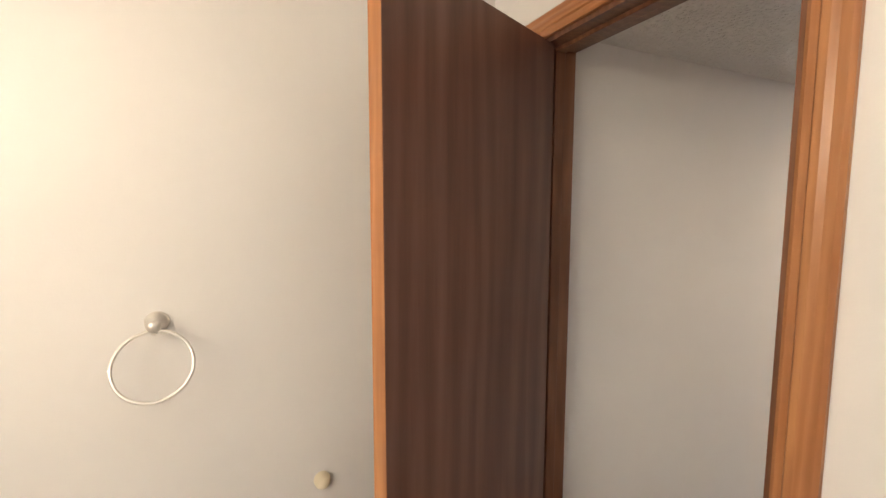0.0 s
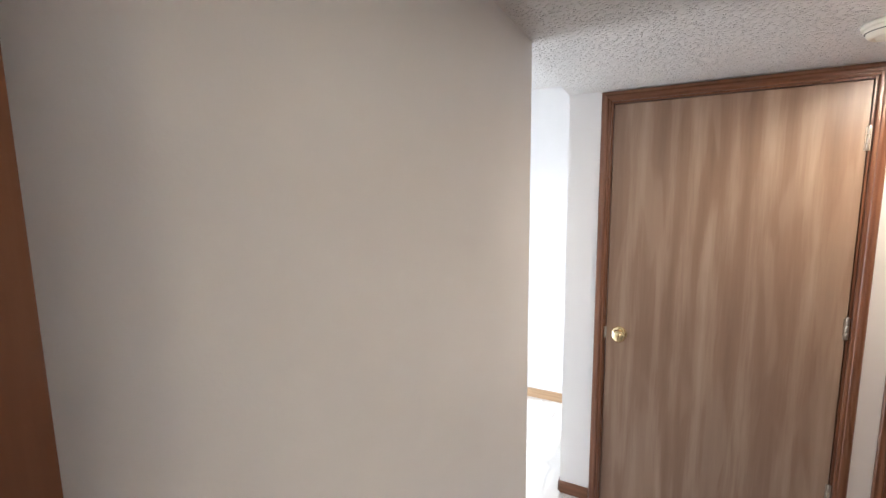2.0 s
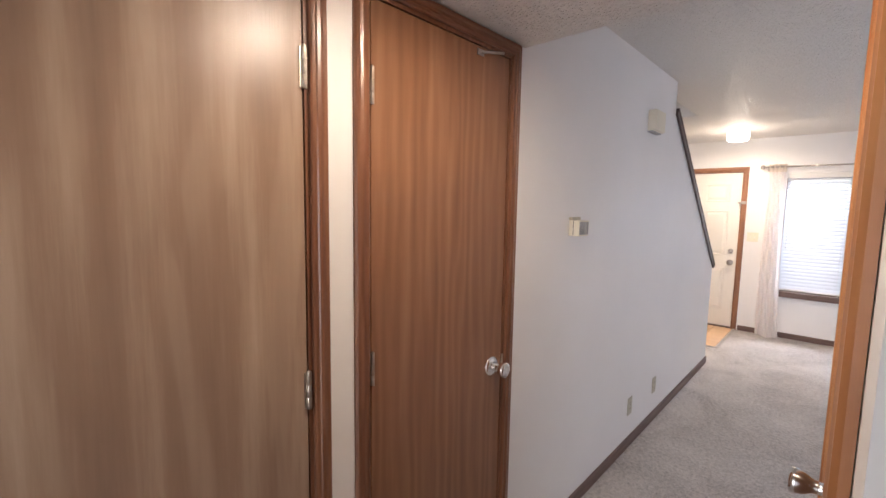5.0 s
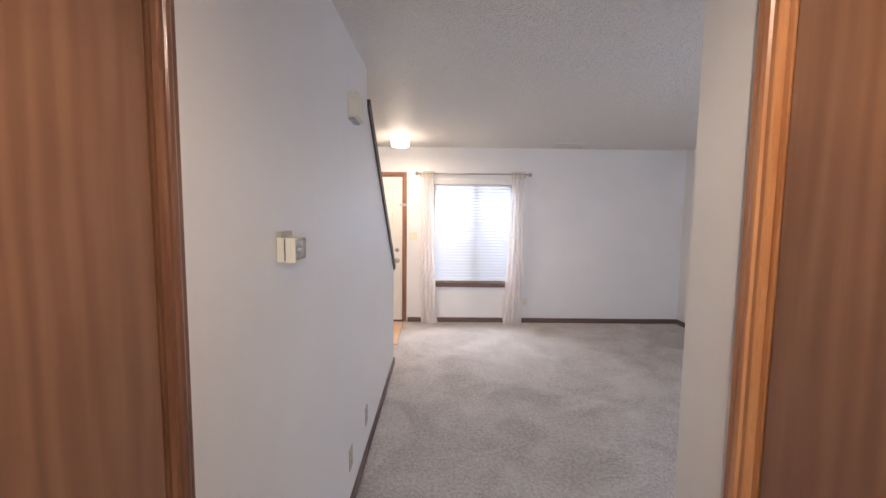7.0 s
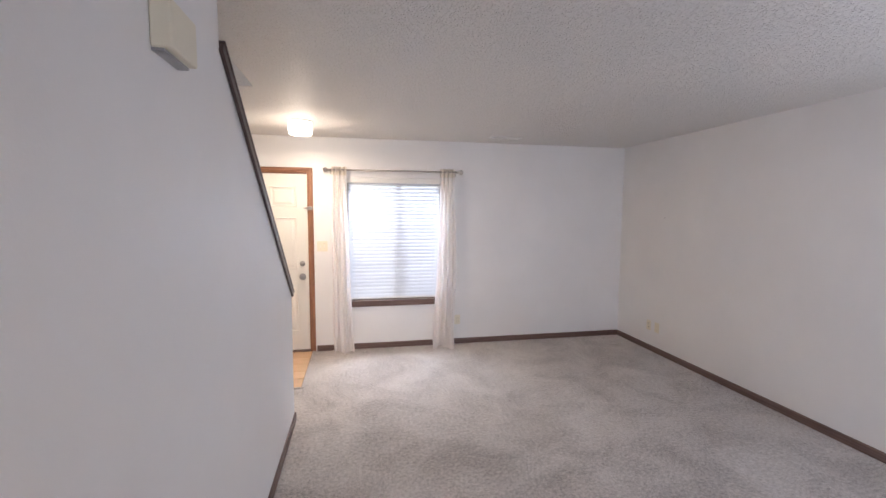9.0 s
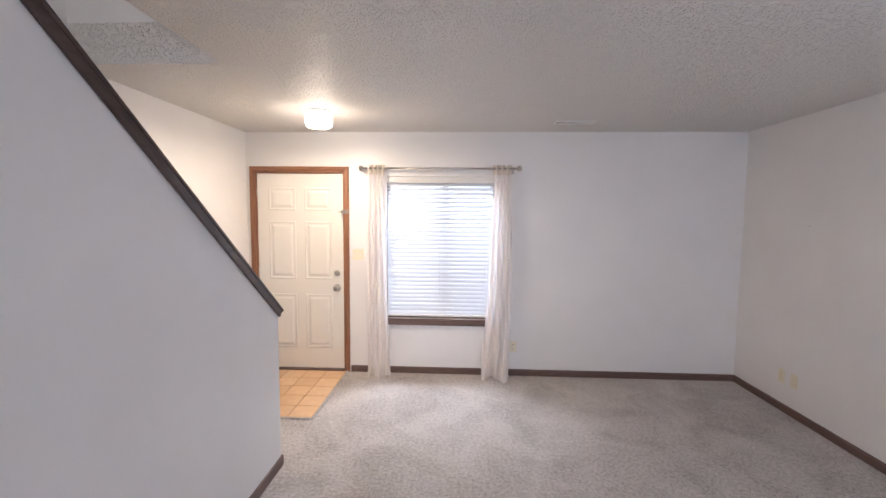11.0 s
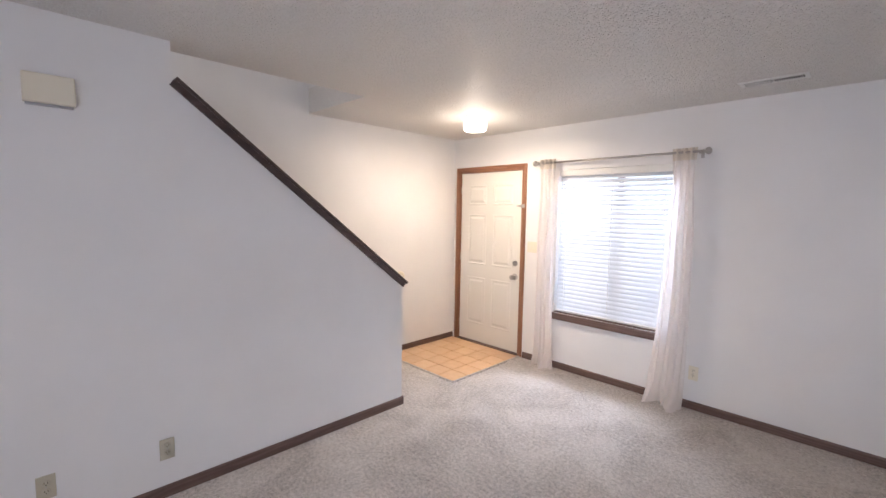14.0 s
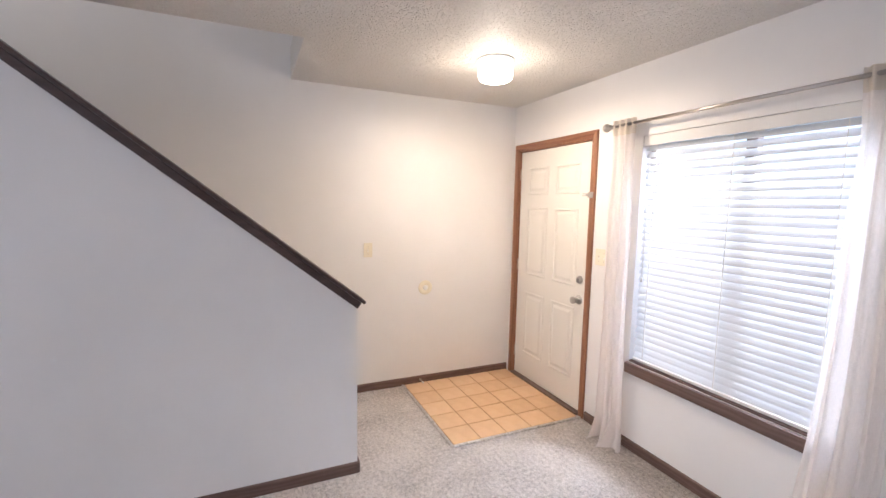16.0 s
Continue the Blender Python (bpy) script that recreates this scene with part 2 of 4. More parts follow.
def glow(name, colour, strength):
    m = mat(name, (0.9, 0.88, 0.84), 0.4)
    b = m.node_tree.nodes["Principled BSDF"]
    b.inputs["Emission Color"].default_value = (*colour, 1)
    b.inputs["Emission Strength"].default_value = strength
    return m


OPAL = glow("lit_opal_glass", (1.0, 0.90, 0.72), 3.0)


# ---- mesh helpers ----
def boxes(*spans, bevel=0.0, seg=2):
    """One bmesh of boxes, each (x0, y0, z0, x1, y1, z1)."""
    bm = bmesh.new()
    for x0, y0, z0, x1, y1, z1 in spans:
        bmesh.ops.create_cube(bm, size=1, matrix=Matrix.Translation(((x0 + x1) / 2, (y0 + y1) / 2, (z0 + z1) / 2))
                              @ Matrix.Diagonal((abs(x1 - x0), abs(y1 - y0), abs(z1 - z0), 1)))
    if bevel:
        bmesh.ops.bevel(bm, geom=bm.edges[:], offset=bevel, segments=seg, affect="EDGES", profile=0.5)
    return bm


def lathe(profile, steps=28, m=Matrix()):
    """Turned shape from (radius, height) pairs round z, then placed by m."""
    bm = bmesh.new()
    rings = []
    for r, h in profile:
        if r < 1e-5:
            rings.append([bm.verts.new((0, 0, h))])
        else:
            rings.append([bm.verts.new((r * math.cos(2 * math.pi * i / steps), r * math.sin(2 * math.pi * i / steps), h)) for i in range(steps)])
    for a, b in zip(rings, rings[1:]):
        for i in range(steps):
            j = (i + 1) % steps
            f = [a[i % len(a)], a[j % len(a)], b[j % len(b)], b[i % len(b)]]
            f = [v for k, v in enumerate(f) if v not in f[:k]]
            if len(f) > 2:
                bm.faces.new(f)
    bmesh.ops.recalc_face_normals(bm, faces=bm.faces[:])
    bm.transform(m)
    for f in bm.faces:
        f.smooth = True
    return bm


def torus(R, r, m=Matrix(), steps=48, sides=10):
    bm = bmesh.new()
    vs = [[bm.verts.new(((R + r * math.cos(b)) * math.cos(a), (R + r * math.cos(b)) * math.sin(a), r * math.sin(b)))
           for b in (2 * math.pi * j / sides for j in range(sides))] for a in (2 * math.pi * i / steps for i in range(steps))]
    for i in range(steps):
        for j in range(sides):
            bm.faces.new((vs[i][j], vs[(i + 1) % steps][j], vs[(i + 1) % steps][(j + 1) % sides], vs[i][(j + 1) % sides])).smooth = True
    bm.transform(m)
    return bm


def extrude(outline, axis, a, b):
    """A prism: a 2D outline pushed along axis from a to b (outline in the other two axes, in order)."""
    bm = bmesh.new()
    def p(u, v, w):
        return {0: (w, u, v), 1: (u, w, v), 2: (u, v, w)}[axis]
    lo = [bm.verts.new(p(u, v, a)) for u, v in outline]
    hi = [bm.verts.new(p(u, v, b)) for u, v in outline]
    bm.faces.new(lo)
    bm.faces.new(hi)
    n = len(outline)
    for i in range(n):
        bm.faces.new((lo[i], lo[(i + 1) % n], hi[(i + 1) % n], hi[i]))
    bmesh.ops.recalc_face_normals(bm, faces=bm.faces[:])
    return bm


def mesh(name, bm, material):
    d = bpy.data.meshes.new(name)
    bm.to_mesh(d)
    bm.free()
    d.materials.append(material)
    return d


def part(name, bm, material, parent=None, label=""):
    ob = new(name, mesh(name, bm, material))
    if parent:
        ob.parent = parent
        ob.matrix_parent_inverse = parent.matrix_world.inverted()
    return tagged(ob, label)


def thing(name, at, label, category, group="", kind=""):
    ob = new(name)
    ob.empty_display_size = 0.1
    ob.matrix_world = pose(*at)
    bpy.context.view_layer.update()
    return tagged(ob, label, category, group, kind)


def solid(name, bm, material, label, category="", kind="structure"):
    return tagged(part(name, bm, material), label, category, "", kind)


def wall_bm(axis, a, b, u0, u1, z0, z1, holes=()):
    """A wall of thickness a..b on the axis, running u0..u1, with holes (u0, u1, z0, z1) through it; outer faces only."""
    us = sorted({u0, u1, *(h[0] for h in holes), *(h[1] for h in holes)})
    zs = sorted({z0, z1, *(h[2] for h in holes), *(h[3] for h in holes)})
    def full(i, j):
        if not (0 <= i < len(us) - 1 and 0 <= j < len(zs) - 1):
            return False
        u, z = (us[i] + us[i + 1]) / 2, (zs[j] + zs[j + 1]) / 2
        return not any(h[0] < u < h[1] and h[2] < z < h[3] for h in holes)
    bm = bmesh.new()
    made = {}
    def v(w, u, z):
        if (w, u, z) not in made:
            made[w, u, z] = bm.verts.new((w, u, z) if axis == 0 else (u, w, z) if axis == 1 else (u, z, w))
        return made[w, u, z]
    for i in range(len(us) - 1):
        for j in range(len(zs) - 1):
            if not full(i, j):
                continue
            p, q, r, s = us[i], us[i + 1], zs[j], zs[j + 1]
            for w in (a, b):
                bm.faces.new((v(w, p, r), v(w, q, r), v(w, q, s), v(w, p, s)))
            for di, dj, e in ((-1, 0, ((p, r), (p, s))), (1, 0, ((q, r), (q, s))), (0, -1, ((p, r), (q, r))), (0, 1, ((p, s), (q, s)))):
                if not full(i + di, j + dj):
                    (k, l), (m_, n_) = e
                    bm.faces.new((v(a, k, l), v(b, k, l), v(b, m_, n_), v(a, m_, n_)))
    bmesh.ops.recalc_face_normals(bm, faces=bm.faces[:])
    return bm


# ---- the plan ----
CEIL, LOW = 2.435, 2.145          # living-room ceiling, hall ceiling
LEFT, STAIR, RIGHT, FRONT = -3.85, -2.81, 1.05, 6.56
HALL_X, HALL_END = -1.862, 1.44    # hall side wall, where the hall opens into the living room
LOWEND = 1.385                      # end of the low hall ceiling
COR0, COR1, PASS_X = -0.612, 0.348, -1.968   # passage to the bathroom
BATH_X, BATH_SWING = -0.665, 24    # bathroom door wall, and how far its door stands open
RING_X, RING_Y, RING_Z = 0.416, -0.80, 1.355
BUMP_X, BUMP_Z = 0.032, 0.838
T = 0.12
CORNER = -0.655                    # end of the closet wall, where the dining room begins

solid("floor", boxes((LEFT, CORNER, -0.10, BATH_X + T, HALL_END, 0.0), (LEFT, HALL_END, -0.10, RIGHT, FRONT, 0.0)), CARPET, "grey-beige cut-pile carpet with trodden paler patches", "carpet")
solid("floor_dining", boxes((LEFT, -3.3, -0.10, -0.6, CORNER, 0.0)), VINYL, "pale vinyl dining floor in strong daylight", "floor")
solid("wall_west", wall_bm(0, LEFT - T, LEFT, -3.42, FRONT + T, -0.1, 5.0, [(2.2, 3.2, 3.3, 4.3)]), WALL, "cream-painted side wall along the stairs", "wall")
solid("wall_front", wall_bm(1, FRONT, FRONT + T, LEFT, RIGHT + T, -0.1, 2.6,
      [(-3.775, -2.845, -0.0, 2.05), (-2.43, -1.345, 0.575, 2.0)]), WALL, "white-painted front wall with door and window", "wall")
solid("wall_east", wall_bm(0, RIGHT, RIGHT + T, HALL_END - T, FRONT, -0.1, 2.6), WALL, "white-painted blank side wall", "wall")
solid("wall_back", wall_bm(1, HALL_END - T, HALL_END, HALL_X, RIGHT, -0.1, 2.6, [(-0.50, 0.95, 0.1, 2.15)]), WALL, "white-painted back wall of the living room", "wall")
solid("wall_hall", wall_bm(0, HALL_X, HALL_X + T, COR1, HALL_END - T, -0.1, 2.6, [(0.50, 1.24, 0.0, 2.10)]), WALL, "white-painted hall wall with a closet door", "wall")
solid("wall_passage", wall_bm(1, COR1, COR1 + T, HALL_X + T, BATH_X, -0.1, 2.6), WALL, "white-painted passage wall with a phone jack", "wall")
solid("wall_passage_dining", wall_bm(1, COR0 - T, COR0, PASS_X, BATH_X, -0.1, 2.6), WALL, "beige-white passage wall", "wall")
solid("wall_closets", wall_bm(0, STAIR - T, STAIR, CORNER - 0.002, LOWEND, -0.1, 2.6, [(-0.463, 0.494, 0.0, 2.10), (0.65, 1.307, 0.0, 2.10)]), WALL,
      "white-painted hall wall around two closet doors", "wall")
solid("wall_closet_end", wall_bm(1, CORNER - 0.002, CORNER + 0.118, LEFT, STAIR - T, -0.1, 2.6), WALL, "white-painted closet end wall", "wall")
stair_wall = extrude([(LOWEND, -0.1), (4.88, -0.1), (4.88, 1.0), (3.328, 2.232), (3.328, 2.6), (LOWEND, 2.6)], 0, STAIR - T, STAIR)
solid("wall_stairs", stair_wall, WALL, "white half wall that slopes down along the stairs", "wall")
solid("wall_bath_door", wall_bm(0, BATH_X, BATH_X + T, -0.92, HALL_END - T, -0.1, 2.6, [(-0.575, 0.078, 0.0, 2.095)]), WALL, "cream bathroom wall around its door", "wall")
solid("wall_bath_ring", wall_bm(1, RING_Y - T, RING_Y, BATH_X + T, 1.62, -0.1, 2.6), WALL, "cream-painted bathroom wall", "wall")
solid("wall_bath_far", wall_bm(0, 1.50, 1.62, RING_Y, 0.92, -0.1, 2.6), WALL, "cream-painted bathroom wall with lamps", "wall")
solid("wall_bath_back", wall_bm(1, HALL_END - 2 * T, HALL_END - T - 0.004, -0.45, 1.50, -0.1, 2.6), WALL, "cream-painted bathroom wall", "wall")
solid("floor_bath", boxes((BATH_X + T, RING_Y, -0.1, 1.5, 0.80, -0.004)), VINYL, "pale vinyl bathroom floor", "floor")
solid("wall_dining_back", wall_bm(1, -3.42, -3.3, LEFT, -0.6, -0.1, 2.6, [(-3.35, -1.65, 0.1, 2.05)]), WALL, "white dining wall with a wide window", "wall")
solid("wall_dining_side", wall_bm(0, -0.72, -0.60, -3.3, -0.92, -0.1, 2.6), WALL, "white dining side wall", "wall")

WELL = (LEFT, -2.976, 1.54, 4.635)
solid("ceiling", wall_bm(2, CEIL, CEIL + 0.22, LEFT, RIGHT, LOWEND, FRONT, [(WELL[0], WELL[1], WELL[2], WELL[3])]), POPCORN, "white popcorn-textured living-room ceiling", "ceiling")
CAN = (-2.2, 0.66)
solid("ceiling_hall", wall_bm(2, LOW, 2.60, STAIR, BATH_X, CORNER, LOWEND, [(CAN[0] - 0.08, CAN[0] + 0.08, CAN[1] - 0.08, CAN[1] + 0.08)]), POPCORN, "low popcorn-textured hall ceiling", "ceiling")
solid("ceiling_dining", boxes((LEFT, -3.3, CEIL, -0.6, CORNER, 2.60)), POPCORN, "white dining-room ceiling", "ceiling")
solid("ceiling_bath", boxes((BATH_X, -0.92, CEIL, 1.62, 0.92, 2.655)), POPCORN, "white bathroom ceiling", "ceiling")
solid("ceiling_closet", boxes((LEFT, -0.53, 2.3, STAIR - T, 1.54, 2.6)), POPCORN, "plain closet ceiling", "ceiling")
# upper stairwell, closed above
solid("wall_well_front", wall_bm(1, 4.635, 4.75, LEFT, -2.86, CEIL + 0.22, 5.0), WALL, "white wall over the stair opening", "wall")
solid("wall_well_side", wall_bm(0, -2.976, -2.86, 1.42, 4.635, CEIL + 0.22, 5.0), WALL, "white upper stairwell wall", "wall")
solid("wall_well_back", wall_bm(1, 1.42, 1.54, LEFT, -2.976, 2.6, 5.0), WALL, "white upper stairwell wall", "wall")
solid("ceiling_well", boxes((LEFT - T, 1.42, 5.0, -2.86, 4.75, 5.1)), POPCORN, "white stairwell ceiling", "ceiling")

stairs = thing("staircase", (-3.39, 4.70, 0), "grey-beige carpeted staircase behind the half wall", "stairs")
for i in range(12):
    y = 4.70 - i * 0.255
    part("step", boxes((LEFT + 0.003, y - 0.27, i * 0.19 - (0.0 if i == 0 else 0.19), STAIR - T - 0.003, y, (i + 1) * 0.19), bevel=0.012), CARPET, stairs)


# ---- trim ----
def baseboard(name, axis, face, side, u0, u1, material, height=0.066, depth=0.012):
    """A run of baseboard on a wall face; side is +1 or -1, the way it stands out; its top edge is eased."""
    a, b = face + side * 0.001, face + side * depth
    o = [(a, 0.0), (b, 0.0), (b, height - 0.012), (b - side * 0.003, height - 0.004), (a + side * 0.003, height), (a, height)]
    if axis == 0:
        bm = extrude([(p, z) for p, z in o], 1, u0, u1)
    else:
        bm = extrude([(p, z) for p, z in o], 0, u0, u1)
    return solid(name, bm, material, "brown-stained wooden baseboard" if material is not PALE_Y else "pale wooden baseboard", "baseboard")


baseboard("baseboard_stairs", 0, STAIR, 1, LOWEND, 4.88, DARK_Y)
solid("baseboard_stair_end", boxes((STAIR - T, 4.881, 0, STAIR + 0.012, 4.893, 0.066), bevel=0.002), DARK_X, "brown-stained wooden baseboard on the half wall's end", "baseboard")
baseboard("baseboard_front", 1, FRONT, -1, -2.79, RIGHT - 0.013, DARK_X)
baseboard("baseboard_east", 0, RIGHT, -1, HALL_END + 0.013, FRONT - 0.001, DARK_Y)
baseboard("baseboard_back", 1, HALL_END, 1, HALL_X + 0.002, RIGHT - 0.013, DARK_X)
baseboard("baseboard_west", 0, LEFT, 1, 4.72, FRONT - 0.016, DARK_Y)
baseboard("baseboard_closet", 0, STAIR, 1, CORNER - 0.002, -0.505, CASING_Y)
baseboard("baseboard_passage", 1, COR1, -1, HALL_X, -0.69, DARK_X)
baseboard("baseboard_passage_dining", 1, COR0, 1, PASS_X, -0.69, DARK_X)
baseboard("baseboard_dining", 0, LEFT, 1, -3.3, CORNER - 0.004, PALE_Y, 0.075)
baseboard("baseboard_closet_end", 1, CORNER - 0.002, -1, LEFT + 0.014, STAIR, DARK_X)

# wooden cap on the sloping half wall
cap = thing("stair_wall_cap", (STAIR - T / 2, 4.9, 1.0), "dark-stained wooden cap sloping along the half wall", "handrail", kind="structure")
slope = math.atan2(2.232 - 1.0, 4.88 - 3.328)
cap_len = math.hypot(2.232 - 1.0, 4.88 - 3.328)
cm_ = Matrix.Translation((STAIR - T / 2, 4.88, 1.0)) @ Matrix.Rotation(-slope, 4, "X")


def placed(bm, m):
    bm.transform(m)
    return bm


part("top_board", placed(boxes((-0.078, -cap_len, 0.018, 0.078, 0.035, 0.038), bevel=0.005), cm_), CAP_WOOD, cap)
part("side_moulding", placed(boxes((0.061, -cap_len, -0.022, 0.076, 0.018, 0.0175), bevel=0.004), cm_), CAP_WOOD, cap)
part("side_moulding", placed(boxes((-0.076, -cap_len, -0.022, -0.061, 0.018, 0.0175), bevel=0.004), cm_), CAP_WOOD, cap)
part("bed_board", placed(boxes((-0.0605, -cap_len, 0.002, 0.0605, 0.012, 0.0175)), cm_), CAP_WOOD, cap)


# ---- doors ----
def casing_profile(w=0.058, d=0.017):
    """Moulded casing section: (across from the opening, out from the wall)."""
    return [(w * a, d * b) for a, b in ((0, 0), (0, 0.55), (0.10, 0.72), (0.28, 0.72), (0.34, 0.95), (0.52, 1), (0.69, 0.84), (0.90, 0.84), (1, 0.5), (1, 0))]


def casing(door, axis, face, side, u0, u1, top, up_mat, across_mat, w=0.058, sides=(1, 1)):
    """Two uprights and a mitred head round an opening u0..u1, on a wall face; side is the way it stands out."""
    prof = casing_profile(w)
    def run(path_fn, name, material):
        bm = bmesh.new()
        rings = []
        for end in (0, 1):
            rings.append([bm.verts.new(path_fn(a, d, end)) for a, d in prof])
        n = len(prof)
        for i in range(n):
            bm.faces.new((rings[0][i], rings[0][(i + 1) % n], rings[1][(i + 1) % n], rings[1][i]))
        bm.faces.new(rings[0])
        bm.faces.new(rings[1])
        bmesh.ops.recalc_face_normals(bm, faces=bm.faces[:])
        part(name, bm, material, door)
    def p(u, d, z):
        w_ = face + side * (0.001 + d)
        return (w_, u, z) if axis == 0 else (u, w_, z)
    if sides[0]:
        run(lambda a, d, e: p(u0 - a, d, 0.0 if e == 0 else top + a), "casing_upright", up_mat)
    if sides[1]:
        run(lambda a, d, e: p(u1 + a, d, 0.0 if e == 0 else top + a), "casing_upright", up_mat)
    run(lambda a, d, e: p(u0 - a if e == 0 else u1 + a, d, top + a), "casing_head", across_mat)


def jamb(door, axis, a, b, u0, u1, top, up_mat, t=0.016):
    """Lining of an opening through the wall a..b."""
    def bx(p, q, z0, z1):
        return boxes((a, p, z0, b, q, z1)) if axis == 0 else boxes((p, a, z0, q, b, z1))
    part("jamb", bx(u0, u0 + t, 0, top), up_mat, door)
    part("jamb", bx(u1 - t, u1, 0, top), up_mat, door)
    part("jamb_head", bx(u0 + t, u1 - t, top - t, top), up_mat, door)


def knob(parent, at, out, material, label, style="ball"):
    """A round knob on its rose, standing out along out (a unit vector)."""
    m = Matrix.Translation(at) @ Vector(out).to_track_quat("Z", "Y").to_matrix().to_4x4() @ Matrix.Scale(1.15, 4)
    if style == "ball":
        prof = [(0.0, 0.058), (0.012, 0.0575), (0.020, 0.054), (0.0265, 0.047), (0.028, 0.040), (0.0255, 0.032), (0.017, 0.026), (0.012, 0.022), (0.012, 0.010), (0.013, 0.008)]
    else:
        prof = [(0.0, 0.062), (0.017, 0.0615), (0.0235, 0.058), (0.0245, 0.050), (0.021, 0.038), (0.0145, 0.028), (0.012, 0.022), (0.012, 0.010), (0.013, 0.008)]
    k = part("door_knob", lathe(prof, 28, m), material, parent, label)
    part("rose", lathe([(0.0, 0.010), (0.020, 0.010), (0.028, 0.007), (0.0325, 0.003), (0.0325, 0.0)], 28, m), material, k)
    return k


def hinge(door, x, y, z, along):
    """Butt hinge knuckle with its leaf edges; stands out along +x or -x."""
    h = part("hinge", lathe([(0.0, -0.046), (0.0055, -0.046), (0.0055, -0.0165), (0.0047, -0.0160), (0.0055, -0.0155), (0.0055, 0.0155), (0.0047, 0.016), (0.0055, 0.0165), (0.0055, 0.046), (0.0035, 0.050), (0.0, 0.051)],
                    12, pose(x + along * 0.006, y, z)), HINGE, door, "worn brass hinge")
    part("leaf", boxes((x - 0.001, y - 0.009, z - 0.045, x + along * 0.003, y + 0.009, z + 0.045)), HINGE, h)


def flush_door(name, y0, y1, face, out, material, label, knob_mat, knob_label, knob_low, style, hinges=True, casing_mats=None):
    """A flush veneered door closed in an x-facing wall, with jamb, casing, hinges and knob."""
    up, across = casing_mats or (CASING_WOOD, CASING_Y)
    d = thing(name, (face, (y0 + y1) / 2, 0), label, "door", kind="structure")
    top = 2.10
    jamb(d, 0, min(face, face - out * T), max(face, face - out * T), y0 - 0.001, y1 + 0.001, top, up)
    casing(d, 0, face, out, y0 + 0.006, y1 - 0.006, top - 0.006, up, across, 0.046)
    x0, x1 = face - out * 0.036, face - out * 0.001
    part("slab", boxes((min(x0, x1), y0 + 0.018, 0.012, max(x0, x1), y1 - 0.019, top - 0.020), bevel=0.0015, seg=1), material, d)
    ky = y0 + 0.018 + 0.062 if knob_low else y1 - 0.018 - 0.062
    knob(d, (face - out * 0.001, ky, 0.957), (out, 0, 0), knob_mat, knob_label, style)
    ey = y0 + 0.014 if knob_low else y1 - 0.014
    part("strike_plate", boxes((face - 0.001, ey - 0.006, 0.927, face + out * 0.0018, ey + 0.006, 0.987)), HINGE, d)
    if hinges:
        hy = y1 - 0.0185 if knob_low else y0 + 0.0175
        for z in (0.36, 1.10, 1.86):
            hinge(d, face, hy, z, out)
    return d


flush_door("door_1", -0.463, 0.494, STAIR, 1, CLOSET_WOOD, "closed flush wood-veneer closet door with a brass knob", BRASS, "polished brass knob", True, "ball")
door2 = flush_door("door_2", 0.65, 1.307, STAIR, 1, NARROW_WOOD, "closed narrow reddish wood-veneer door with a chrome knob", CHROME, "chrome knob", False, "flat")
catch = part("top_latch", boxes((STAIR - 0.0005, 1.10, 2.050, STAIR + 0.004, 1.135, 2.070), bevel=0.001), NICKEL, door2, "small metal latch at the door's top")
part("latch_arm", placed(boxes((0.0, -0.005, -0.004, 0.075, 0.005, 0.004), bevel=0.002), pose(STAIR + 0.004, 1.12, 2.060, 0, 4, 38)), NICKEL, catch)
flush_door("door_3", 0.50, 1.24, HALL_X, -1, NARROW_WOOD, "closed wood-veneer door in the hall with a chrome knob", CHROME, "chrome knob", False, "flat",
           casing_mats=(OAK, OAK_Y))

# bathroom doorway with its half-open door
bd = thing("door_4", (BATH_X, -0.24, 0), "half-open dark wood bathroom door in an oak-stained frame", "door", kind="structure")
jamb(bd, 0, BATH_X + 0.0, BATH_X + T, -0.574, 0.077, 2.095, CASING_WOOD, 0.019)
part("door_stop", boxes((BATH_X + 0.045, -0.555, 0, BATH_X + 0.078, -0.544, 2.076), bevel=0.002), CASING_WOOD, bd)
part("door_stop", boxes((BATH_X + 0.045, 0.047, 0, BATH_X + 0.078, 0.058, 2.076), bevel=0.002), CASING_WOOD, bd)
part("door_stop_head", boxes((BATH_X + 0.045, -0.544, 2.065, BATH_X + 0.078, 0.047, 2.076), bevel=0.002), CASING_WOOD, bd)
casing(bd, 0, BATH_X + T, 1, -0.568, 0.071, 2.089, OAK, OAK_Y, 0.062)
casing(bd, 0, BATH_X, -1, -0.5665, 0.071, 2.089, CASING_WOOD, CASING_Y, 0.058, (0, 1))
swing = pose(BATH_X + T - 0.004, -0.553, 0, 0, 0, BATH_SWING)
slab = part("slab", placed(boxes((0.002, -0.0, 0.012, 0.608, 0.035, 2.072), bevel=0.0012, seg=1), swing), BATH_DOOR, bd, "dark brown wood-veneer slab")
# light on the slab's free edge, put in as a strip of paler wood
part("edge_band", placed(boxes((0.6082, 0.0008, 0.014, 0.6095, 0.0342, 2.07)), swing), OAK, slab, "lit door edge, painted as paler orange wood")
for z in (0.22, 1.05, 1.83):
    part("hinge", lathe([(0.0, -0.046), (0.0055, -0.046), (0.0055, 0.046), (0.0, 0.05)], 12, pose(BATH_X + T + 0.004, -0.549, z)), HINGE, bd, "worn brass hinge")

